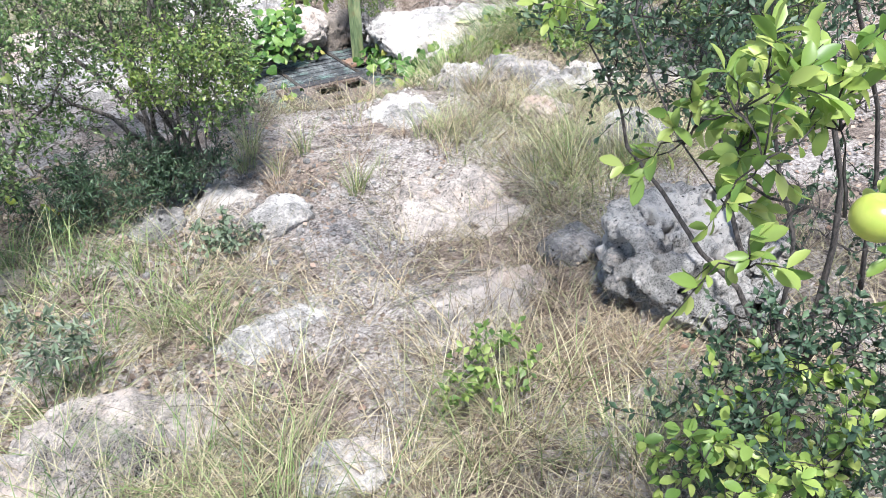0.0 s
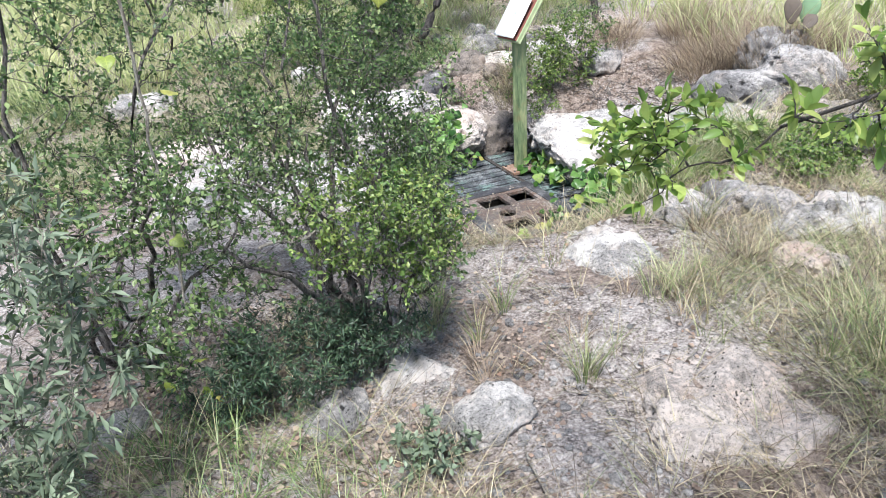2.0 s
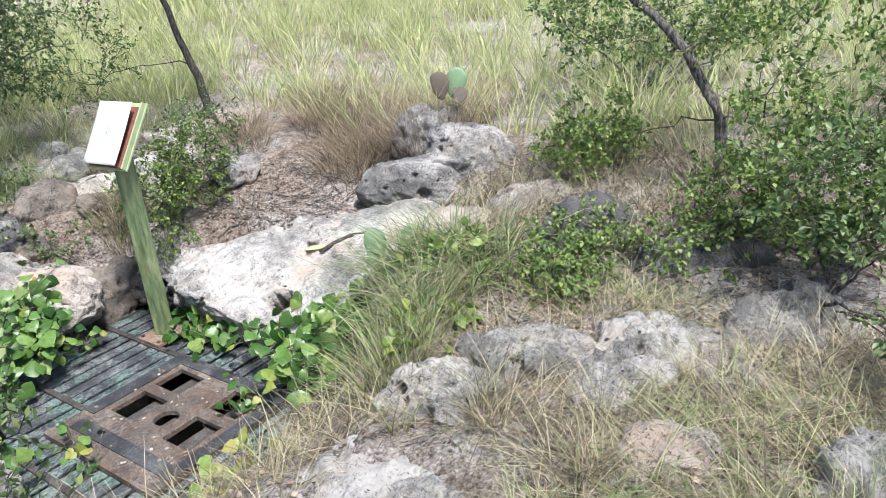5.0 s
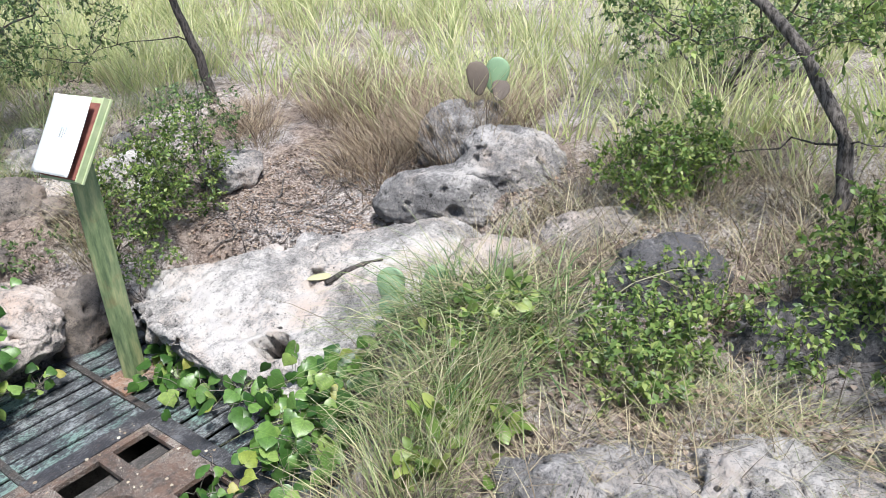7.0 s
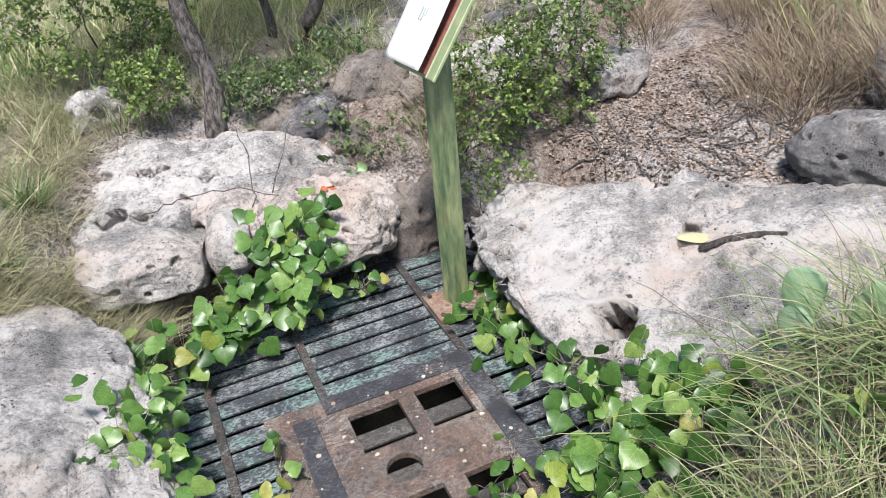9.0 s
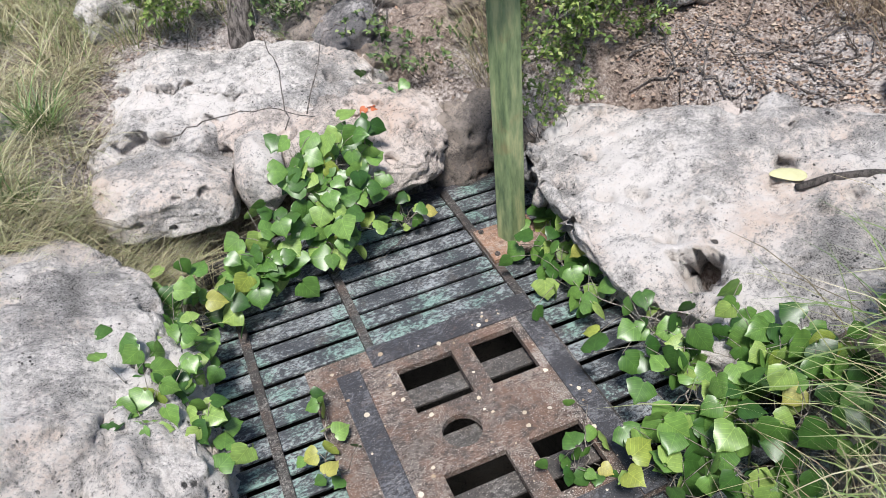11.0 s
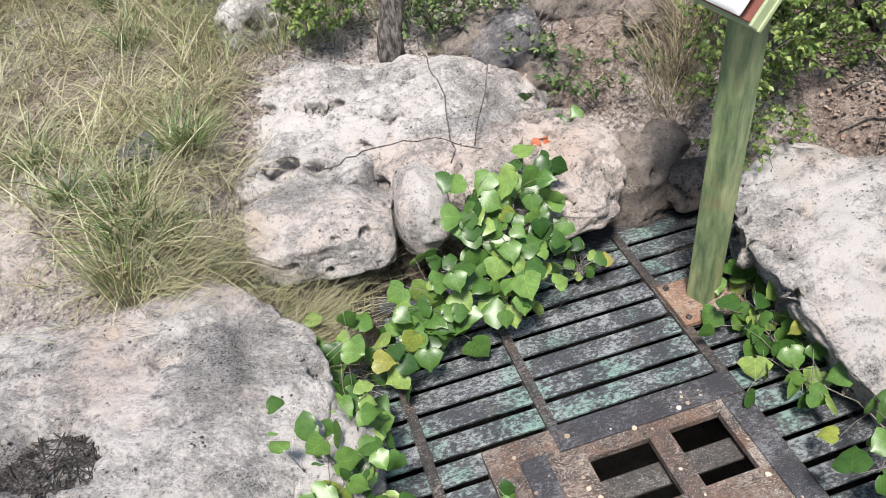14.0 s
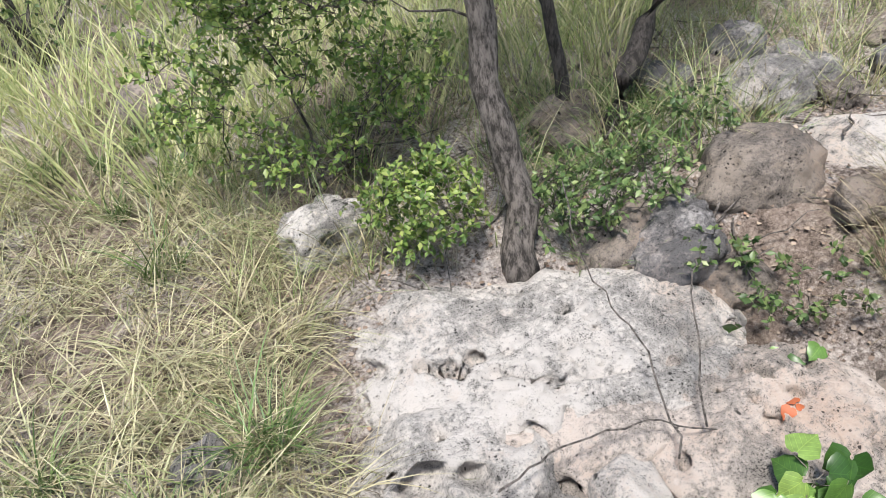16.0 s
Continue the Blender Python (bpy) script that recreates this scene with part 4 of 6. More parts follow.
# ---- grass ----
def grass(name, label, n, area, mat, length=(0.15, 0.35), lean=(0.3, 1.2), curl=0.9, width=0.0022, clump=0.10, per=22, seed=1, bare=0.0, avoid=True, comb=None, keep=None):
    """Blades of grass in tufts; area: x0, x1, y0, y1; lean: start and end of the blades' slope from upright, in radians."""
    rng = np.random.default_rng(seed)
    tufts = int(n / per * 1.6)
    cx, cy = rng.uniform(area[0], area[1], tufts), rng.uniform(area[2], area[3], tufts)
    dens = fbm(np.stack([cx * 0.9, cy * 0.9, np.full(tufts, seed * 1.3)], 1), 3, seed)
    ok = (dens > bare) & (pit_mask(cx, cy) < 0.05)
    if avoid:
        ok &= ~on_rock(cx, cy)
    if keep is not None:
        ok &= keep(cx, cy)
    cx, cy = cx[ok][: n // per], cy[ok][: n // per]
    m = len(cx) * per
    big = np.repeat(rng.uniform(0.65, 1.3, len(cx)), per)
    a = rng.uniform(0, 2 * np.pi, m)
    rad = clump * np.sqrt(rng.uniform(0, 1, m)) * big
    x, y = np.repeat(cx, per) + rad * np.cos(a), np.repeat(cy, per) + rad * np.sin(a)
    z = ground_z(x, y)
    az = a + rng.normal(0, 0.7, m)
    if comb is not None:
        az = np.where(rng.uniform(0, 1, m) < 0.55, comb + rng.normal(0, 0.6, m), az)
    L = rng.uniform(*length, m) * big
    p0 = rng.uniform(0.4, 1.0, m) * lean[0]
    p1 = p0 + rng.uniform(0.35, 1.0, m) * lean[1] * (0.6 + curl * 0.5)
    w = width * rng.uniform(0.6, 1.5, m)
    h = np.stack([np.cos(az), np.sin(az), np.zeros(m)], 1)
    twist = az + rng.normal(0, 0.8, m) + np.pi / 2
    side = np.stack([np.cos(twist), np.sin(twist), np.zeros(m)], 1)
    p = np.stack([x, y, z - 0.01], 1)
    rows, steps = [], 4 if width < 0.0045 else 2
    for k in range(steps + 1):
        s = k / steps
        if k < steps:
            rows += [p - side * (w * (1 - 0.75 * s))[:, None], p + side * (w * (1 - 0.75 * s))[:, None]]
        else:
            rows += [p]
        phi = p0 + (p1 - p0) * s
        p = p + (L / steps)[:, None] * (h * np.sin(phi)[:, None] + np.array([0, 0, 1.0]) * np.cos(phi)[:, None])
        low = base_ground(p[:, 0], p[:, 1]) - 0.34 * hollow_mask(p[:, 0], p[:, 1]) - 0.22 * dip_mask(p[:, 0], p[:, 1]) - 0.02
        p[:, 2] = np.maximum(p[:, 2], low + 0.02 * ((np.arange(m) * 7919) % 97) / 97)
    V = np.stack(rows, 1).reshape(-1, 3)
    nv = 2 * steps + 1
    one = []
    for k in range(steps - 1):
        one += [2 * k, 2 * k + 1, 2 * k + 3, 2 * k + 2]
    one += [2 * steps - 2, 2 * steps - 1, 2 * steps]
    Lp = (np.array(one)[None, :] + (np.arange(m) * nv)[:, None]).reshape(-1)
    ob = new(name, mesh_of(name, V, Lp, np.tile([4] * (steps - 1) + [3], m), mat, False))
    return tagged(ob, label, "grass", kind="stuff")


def clear_path(x, y):
    return ((np.abs(x - 0.85 - 0.1 * np.sin(y * 3)) > 0.2) | (y < 2.3) | (y > 3.6)) & ((x > 0.3 + 0.1 * np.sin(y * 5)) | (y < 2.35))


grass("dry_grass", "flattened straw-coloured dry grass between rocks", 21000, (-1.6, 2.6, 0.2, 4.2), GRASS_DRY, (0.10, 0.28), (1.45, 0.7), 0.6, 0.00145, 0.12, 18, 1, -0.3, True, None, clear_path)
grass("green_grass", "thin green grass among dry straw", 7279, (-1.6, 2.6, 0.4, 3.8), GRASS_MIXED, (0.12, 0.36), (0.5, 1.2), 0.9, 0.00172, 0.06, 24, 2, 0.1, True, None, clear_path)
grass("shade_grass", "thin green grass in the shrub's shade", 2600, (-1.6, 0.45, 1.2, 3.3), GRASS_LUSH, (0.12, 0.32), (0.7, 1.4), 1.0, 0.0018, 0.07, 24, 45, -0.3)
grass("shade_grass", "grey-green and straw-coloured grass in the shrub's shade", 4200, (-1.6, 0.5, 0.7, 3.4), GRASS_MIXED, (0.14, 0.34), (1.0, 1.3), 1.0, 0.0016, 0.09, 22, 46, -0.4)
grass("grass_tuft", "upright green and straw tufts between stones", 2600, (0.2, 2.5, 1.0, 3.9), GRASS_MIXED, (0.12, 0.30), (0.45, 1.0), 0.9, 0.0017, 0.035, 40, 48, 0.0)
grass("grass_tuft", "dark dead tufts between stones", 1500, (0.9, 2.5, 1.2, 3.6), GRASS_RUSSET, (0.10, 0.24), (0.7, 1.2), 0.9, 0.0016, 0.05, 40, 49, 0.1)
grass("russet_grass", "matted reddish dead grass beside the honeycombed rock", 1500, (1.15, 1.75, 1.15, 1.85), GRASS_RUSSET, (0.08, 0.2), (1.5, 0.6), 0.7, 0.0016, 0.09, 30, 52, -1.0)
grass("dry_grass", "thick straw tussocks in the foreground", 5040, (-0.3, 1.5, 0.5, 1.75), GRASS_DRY, (0.16, 0.34), (1.35, 1.0), 0.9, 0.00152, 0.10, 40, 22, -0.5)
grass("bank_grass", "long half-green grass tussocks combed down the bank", 11500, (-1.6, 1.50, 6.5, 9.6), GRASS_STRAW, (0.16, 0.38), (1.3, 1.3), 1.0, 0.0026, 0.10, 55, 3, -0.6, True, -1.0)
grass("bank_straw", "pale straw lying between the tussocks", 6500, (-1.6, 1.5, 6.4, 9.6), GRASS_STRAW, (0.14, 0.36), (1.55, 0.7), 0.7, 0.0022, 0.14, 24, 33, -0.7, True, -0.7)
grass("bank_green", "dark green grass tufts on the bank", 5200, (-1.6, 1.3, 6.7, 9.2), GRASS_LUSH, (0.18, 0.34), (0.7, 1.4), 1.0, 0.0027, 0.06, 65, 34, -0.2, True, -1.3)
grass("straw_grass", "laid straw at the foot of the boulder", 3639, (1.05, 1.95, 6.05, 6.7), GRASS_STRAW, (0.18, 0.36), (1.3, 0.8), 0.6, 0.00145, 0.08, 20, 4, -0.6, True, -0.3, lambda x, y: y > 6.15 + 0.2 * (x - 1.4))
grass("bank_grass", "straw-coloured grass beside the pale boulder", 2600, (0.95, 1.42, 6.7, 8.3), GRASS_STRAW, (0.12, 0.27), (1.35, 0.9), 1.0, 0.002, 0.08, 26, 5, -0.5, True, -1.2)
grass("arching_grass", "long arching half-green grass clump beside the grate", 1300, (2.85, 3.75, 3.95, 4.9), GRASS_MIXED, (0.28, 0.52), (1.2, 1.5), 1.0, 0.0030, 0.16, 30, 6, -1.0, False, 3.3, lambda x, y: ((x - 3.36) / 0.36) ** 2 + ((y - 4.38) / 0.36) ** 2 < 1)
grass("arching_grass", "broad green blades in the arching grass clump", 700, (2.85, 3.75, 3.95, 4.9), GRASS_LUSH, (0.26, 0.46), (1.1, 1.5), 1.0, 0.0038, 0.14, 30, 61, -1.0, False, 3.4, lambda x, y: ((x - 3.36) / 0.38) ** 2 + ((y - 4.38) / 0.38) ** 2 < 1)
grass("arching_grass", "pale dead stalks in the arching grass clump", 588, (2.95, 3.7, 4.05, 4.8), GRASS_DRY, (0.2, 0.42), (1.3, 1.2), 0.8, 0.00185, 0.14, 20, 36, -1.0, False, 3.6)
grass("dry_grass", "straw-coloured grass beside the outcrop", 3639, (1.9, 3.6, 2.0, 3.6), GRASS_MIXED, (0.12, 0.30), (1.3, 1.2), 0.9, 0.00172, 0.08, 26, 7, -0.2)
grass("russet_grass", "russet dead grass round the curved boulder", 10500, (4.5, 6.0, 5.6, 7.6), GRASS_RUSSET, (0.22, 0.42), (0.8, 1.4), 1.0, 0.00185, 0.12, 32, 8, -0.25)
grass("scrub_grass", "thin dry grass among scrub and rocks", 7699, (3.6, 6.0, 2.2, 5.2), GRASS_DRY, (0.15, 0.36), (0.9, 1.3), 0.9, 0.00172, 0.10, 22, 9, 0.0)
grass("shade_grass", "thin grass below the trees", 9800, (1.3, 5.4, 7.7, 10.2), GRASS_MIXED, (0.18, 0.42), (0.7, 1.4), 1.0, 0.00185, 0.10, 24, 10, -0.35)
grass("meadow_grass", "pale green meadow grass beyond the rocks", 26000, (5.2, 13.0, 1.0, 13.0), GRASS_GREEN, (0.3, 0.65), (0.7, 1.1), 0.8, 0.0055, 0.18, 26, 11, -0.7)
grass("meadow_grass", "pale yellow-green meadow grass on the far bank", 24000, (-5.0, 5.5, 8.5, 15.0), GRASS_GREEN, (0.3, 0.65), (0.7, 1.1), 0.8, 0.005, 0.16, 26, 12, -0.6)
grass("meadow_grass", "distant pale meadow grass", 20000, (-12.0, 34.0, 11.0, 36.0), GRASS_GREEN, (0.5, 1.1), (0.7, 1.1), 0.8, 0.016, 0.5, 26, 13, -0.9, False)
grass("meadow_grass", "distant pale meadow grass", 12000, (12.0, 36.0, -8.0, 12.0), GRASS_GREEN, (0.5, 1.1), (0.7, 1.1), 0.8, 0.016, 0.5, 26, 14, -0.9, False)
grass("grass_tuft", "small bright green grass tuft on the rock's edge", 224, (0.97, 1.05, 6.5, 6.58), GRASS_MIXED, (0.14, 0.24), (0.25, 0.7), 0.8, 0.00172, 0.05, 80, 15, -9, False)
grass("grass_tuft", "thin grass tuft hanging over brown rocks", 700, (3.15, 3.4, 6.8, 7.1), GRASS_DRY, (0.25, 0.42), (0.6, 1.6), 1.0, 0.00145, 0.06, 50, 16, -9, False)
grass("grass_tuft", "dry grass crowning the boulder", 1400, (4.85, 5.4, 5.4, 6.0), GRASS_RUSSET, (0.35, 0.6), (0.5, 1.5), 1.0, 0.00172, 0.12, 50, 17, -9, False)
grass("grass_tuft", "mixed grass leaning over the grey outcrop", 672, (2.4, 2.95, 3.95, 4.3), GRASS_MIXED, (0.24, 0.40), (0.5, 1.5), 1.0, 0.00172, 0.12, 50, 91, -9, False)


grass("dry_grass", "matted straw between the rocks", 8400, (1.9, 3.4, 2.1, 3.8), GRASS_DRY, (0.12, 0.3), (1.5, 0.7), 0.7, 0.00158, 0.12, 24, 23, -0.6)
grass("weeds", "thin green weeds on brown soil below the trees", 4200, (2.4, 4.2, 6.9, 8.4), GRASS_LUSH, (0.08, 0.2), (0.8, 1.4), 1.0, 0.00264, 0.07, 14, 18, -0.1)
grass("dry_grass", "dry grass fringing the grate's hollow", 2520, (1.2, 3.2, 3.9, 4.6), GRASS_DRY, (0.12, 0.3), (1.2, 1.2), 0.9, 0.00158, 0.09, 22, 19, -0.2)


# ---- litter and sticks ----
def litter(name, label, n, area, mat, size=(0.012, 0.035), seed=1, keep=None, lift=0.006):
    rng = np.random.default_rng(seed)
    x, y = rng.uniform(area[0], area[1], n), rng.uniform(area[2], area[3], n)
    ok = (pit_mask(x, y) < 0.05) & ~on_rock(x, y)
    if keep is not None:
        ok &= keep(x, y)
    x, y = x[ok], y[ok]
    m = len(x)
    a = rng.uniform(0, 2 * np.pi, m)
    along = np.stack([np.cos(a), np.sin(a), rng.normal(0, 0.25, m)], 1)
    up = unit(np.stack([rng.normal(0, 0.45, m), rng.normal(0, 0.45, m), np.ones(m)], 1))
    at = np.stack([x, y, ground_z(x, y) + lift * rng.uniform(0.5, 2, m)], 1)
    ob = new(name, leaves_mesh(name, at, along, up, rng.uniform(*size, m), mat, LEAF_SMALL, 0.3, 0.2))
    return tagged(ob, label, "leaf litter", kind="stuff")


litter("leaf_litter", "brown fallen leaves scattered on stony soil", 8000, (-1.5, 3.4, 0.3, 4.4), LEAF_LITTER, (0.008, 0.026), 1)
litter("leaf_litter", "reddish fallen leaves and bark below the curved boulder", 12000, (3.6, 5.0, 4.7, 6.8), LEAF_LITTER, (0.006, 0.022), 2)
litter("leaf_litter", "dark fallen leaves among scrub and rocks", 6000, (3.0, 5.2, 1.8, 4.6), LEAF_LITTER, (0.010, 0.028), 4)
litter("leaf_litter", "dark leaf litter in the shrub's shade", 5000, (-1.2, 0.6, 1.6, 4.2), LEAF_LITTER, (0.010, 0.03), 5)
litter("leaf_litter", "brown fallen leaves below the trees", 9000, (1.0, 4.2, 6.3, 8.6), LEAF_LITTER, (0.007, 0.020), 3)


def sticks(name, label, n, area, mat, length=(0.08, 0.35), seed=1, thick=0.0022, height=0.03):
    rng = np.random.default_rng(seed)
    paths = []
    for _ in range(n):
        x, y = rng.uniform(area[0], area[1]), rng.uniform(area[2], area[3])
        if pit_mask(np.array([x]), np.array([y]))[0] > 0.05:
            continue
        a, L = rng.uniform(0, 2 * np.pi), rng.uniform(*length)
        s = np.linspace(-0.5, 0.5, 6)
        px = x + L * s * np.cos(a) + rng.normal(0, 0.006, 6)
        py = y + L * s * np.sin(a) + rng.normal(0, 0.006, 6)
        pz = ground_z(px, py) + rng.uniform(0.004, height)
        paths.append((np.stack([px, py, pz], 1), np.linspace(1.4, 0.6, 6) * thick * rng.uniform(0.6, 1.6)))
    return tagged(new(name, tubes_mesh(name, paths, mat, 5)), label, "twigs", kind="stuff")


sticks("fallen_twigs", "grey fallen twigs on the soil", 150, (-1.3, 3.2, 0.5, 4.2), BARK_PALE, (0.06, 0.3), 1)
sticks("fallen_twigs", "dry twigs and bark below the curved boulder", 240, (3.7, 5.0, 4.6, 6.5), BARK, (0.06, 0.3), 2, 0.003)
sticks("fallen_twigs", "pale dry stalks under the boulder's edge", 70, (1.35, 2.05, 6.25, 6.7), BARK_PALE, (0.15, 0.4), 3, 0.002, 0.09)
sticks("fallen_twigs", "dark fallen twigs below the trees", 90, (1.8, 3.9, 7.1, 8.5), BARK, (0.1, 0.45), 4, 0.003, 0.08)


# ---- shrubs and trees ----
def ball(rng, n, centre, half):
    v = unit(rng.normal(0, 1, (n, 3))) * rng.uniform(0.25, 1, (n, 1)) ** (1 / 2.2)
    return np.array(centre) + v * np.array(half)


def bend_path(rng, a, b, n=7, sag=0.12, wander=0.03):
    s = np.linspace(0, 1, n)[:, None]
    d = np.linalg.norm(b - a)
    ctrl = (a + b) / 2 + np.array([rng.normal(0, sag), rng.normal(0, sag), abs(rng.normal(0, sag))]) * d
    p = (1 - s) ** 2 * a + 2 * s * (1 - s) * ctrl + s * s * b
    p[1:-1] += rng.normal(0, wander * d, (n - 2, 3))
    return p


def shrub(name, label, base, clouds, leaf_mat, bark=BARK, leaf=(0.016, 0.028), stems=5, thick=0.012, twigs=5, per=10, seed=1, outline=LEAF_OVAL, category="shrub", twig_len=0.14, flat=0.6, sink=0.05, trunk=None, wide=0.6):
    """A woody plant: stems from its base, limbs to points in its leaf clouds (centre, half-sizes, count), twigs and leaves at them."""
    rng = np.random.default_rng(seed + 100)
    base = np.array(base, float)
    ob = thing(name, base, label, category)
    targets = np.concatenate([ball(rng, k, c, h) for c, h, k in clouds])
    paths, nodes = [], []
    if trunk is not None:
        pts = np.array(trunk, float)
        k = 14
        s = np.linspace(0, len(pts) - 1, k)
        fine_pts = np.stack([np.interp(s, np.arange(len(pts)), pts[:, c]) for c in range(3)], 1)
        fine_pts += rng.normal(0, thick * 0.25, fine_pts.shape)
        rad = np.linspace(1.25, 0.5, k) * thick
        rad[0] *= 1.35
        paths.append((fine_pts, rad))
        nodes += list(fine_pts[k // 3:])
    else:
        pick = targets[rng.choice(len(targets), min(stems, len(targets)), replace=False)]
        for t in pick:
            st = base + np.array([rng.normal(0, 0.03), rng.normal(0, 0.03), -sink])
            p = bend_path(rng, st, t, 9, 0.14, 0.02)
            paths.append((p, np.linspace(1, 0.3, 9) * thick * rng.uniform(0.7, 1.2)))
            nodes += list(p[2:])
    order = np.argsort(np.linalg.norm(targets - base, axis=1))
    leaf_at, leaf_dir = [], []
    for i in order:
        t = targets[i]
        arr = np.array(nodes)
        d = np.linalg.norm(arr - t, axis=1) + 0.6 * np.maximum(0, arr[:, 2] - t[2])
        a = arr[np.argmin(d)]
        ln = np.linalg.norm(t - a)
        if ln > 0.03:
            p = bend_path(rng, a, t, 6, 0.12, 0.03)
            r0 = min(thick * 0.5, 0.0016 + 0.010 * ln)
            paths.append((p, np.linspace(1, 0.4, 6) * r0))
            nodes += list(p[3:])
        for _ in range(twigs):
            e = t + unit(rng.normal(0, 1, 3) + np.array([0, 0, 0.35])) * twig_len * rng.uniform(0.5, 1.2)
            q = bend_path(rng, t, e, 4, 0.15, 0.04)
            paths.append((q, np.array([0.0014, 0.0012, 0.001, 0.0006])))
            s = rng.uniform(0.15, 1.0, per)
            leaf_at.append(np.stack([np.interp(s, [0, 0.33, 0.67, 1], q[:, c]) for c in range(3)], 1))
            leaf_dir.append(np.tile(unit(e - t), (per, 1)))
    main = 1 if trunk is not None else min(stems, len(targets))
    for p, r in paths[:main]:
        under("trunk" if trunk is not None else "stem", tubes_mesh("stem", [(p - base, r)], bark, 12 if trunk is not None else 7), ob)
    tagged(under("branchwork", tubes_mesh("branchwork", [(p - base, r) for p, r in paths[main:]], bark, 3), ob), kind="stuff")
    at = np.concatenate(leaf_at)
    m = len(at)
    along = unit(np.concatenate(leaf_dir) * 0.7 + rng.normal(0, 0.75, (m, 3)))
    up = unit(rng.normal(0, flat, (m, 3)) + np.array([0, 0, 1.0]))
    if outline is LEAF_OVAL and leaf[1] < 0.037:
        outline = LEAF_SMALL
    under("crown", leaves_mesh("crown", at - base, along, up, rng.uniform(*leaf, m), leaf_mat, outline, 0.2, 0.2, wide), ob)
    return ob


def gz_at(x, y):
    return float(ground_z(x, y)[0])


shrub("shrub", "dense small-leaved green shrub with grey stems beside the path", (0.72, 3.85, gz_at(0.72, 3.85)),
      [((0.70, 3.85, 0.95), (0.50, 0.50, 0.75), 150), ((0.92, 4.22, 0.7), (0.28, 0.30, 0.50), 60), ((1.0, 3.82, 0.72), (0.20, 0.24, 0.50), 38), ((1.02, 3.58, 0.56), (0.14, 0.16, 0.24), 20), ((0.3, 3.65, 0.5), (0.32, 0.4, 0.45), 60), ((0.80, 3.28, 0.34), (0.20, 0.20, 0.22), 45), ((0.92, 3.75, 1.0), (0.2, 0.26, 0.35), 30), ((0.70, 4.45, 0.55), (0.5, 0.3, 0.5), 80), ((0.15, 4.3, 0.4), (0.4, 0.3, 0.45), 60)],
      LEAF_MID, BARK, (0.013, 0.024), 9, 0.016, 5, 11, 1, LEAF_OVAL, "shrub", 0.14, 0.9, 0.05, None, 0.55)
shrub("shrub", "light green leafy shrub low beside the path", (0.66, 3.42, gz_at(0.66, 3.42)),
      [((0.72, 3.28, 0.44), (0.30, 0.24, 0.20), 75)], LEAF_BRIGHT, BARK, (0.014, 0.026), 7, 0.007, 5, 11, 50, LEAF_OVAL, "shrub", 0.12, 0.9, 0.05, None, 0.55)
shrub("shrub", "green shrub with bare grey stems at the path's edge", (-0.25, 3.95, gz_at(-0.25, 3.95)),
      [((-0.25, 4.0, 0.9), (0.5, 0.5, 0.8), 120), ((-0.75, 3.5, 0.7), (0.4, 0.4, 0.7), 70), ((-0.05, 3.45, 0.4), (0.35, 0.3, 0.4), 70), ((-0.3, 4.6, 1.0), (0.7, 0.4, 0.8), 90)],
      LEAF_MID, BARK, (0.015, 0.028), 7, 0.016, 5, 10, 2)
shrub("shrub", "pale grey-green shrub with narrow leaves in shade", (-0.55, 2.85, gz_at(-0.55, 2.85)),
      [((-0.5, 2.85, 0.55), (0.36, 0.38, 0.5), 110), ((-0.85, 2.4, 0.45), (0.3, 0.3, 0.45), 45)],
      LEAF_PALE, BARK_PALE, (0.03, 0.055), 6, 0.008, 4, 9, 3, LEAF_NARROW)
shrub("evergreen_seedling", "low dark feathery evergreen seedling under the shrub", (0.30, 3.38, gz_at(0.30, 3.38)),
      [((0.28, 3.34, -0.02), (0.42, 0.26, 0.13), 110), ((0.62, 3.3, 0.0), (0.2, 0.16, 0.1), 30)], LEAF_DARK, BARK_DARK, (0.014, 0.03), 6, 0.005, 6, 14, 4, LEAF_NARROW, "seedling", 0.10)
shrub("low_weed", "pale green low weed with small leaves", (0.62, 2.72, gz_at(0.62, 2.72)), [((0.62, 2.72, -0.08), (0.16, 0.12, 0.06), 22)], LEAF_PALE, BARK_PALE, (0.02, 0.034), 4, 0.002, 3, 6, 5, LEAF_OVAL, "weed", 0.06)
shrub("low_weed", "bright green low weed in dry grass", (0.95, 1.35, gz_at(0.95, 1.35)), [((0.95, 1.35, 0.05), (0.14, 0.12, 0.07), 18)], LEAF_BRIGHT, BARK_PALE, (0.02, 0.036), 4, 0.002, 3, 6, 6, LEAF_OVAL, "weed", 0.06)
shrub("low_weed", "pale spiny weed among dry grass", (-0.15, 2.2, gz_at(-0.15, 2.2)), [((-0.15, 2.2, 0.05), (0.18, 0.12, 0.12), 18)], LEAF_PALE, BARK_PALE, (0.03, 0.05), 4, 0.002, 3, 6, 7, LEAF_NARROW, "weed", 0.07)

shrub("low_shrub", "low bright green shrub beside the path", (1.05, 0.62, gz_at(1.05, 0.62)), [((1.0, 0.52, 0.40), (0.2, 0.2, 0.1), 10), ((1.2, 0.6, 0.3), (0.22, 0.2, 0.14), 14)], LEAF_YOUNG, BARK_DARK, (0.02, 0.038), 5, 0.004, 4, 7, 47, LEAF_OVAL, "shrub", 0.09)

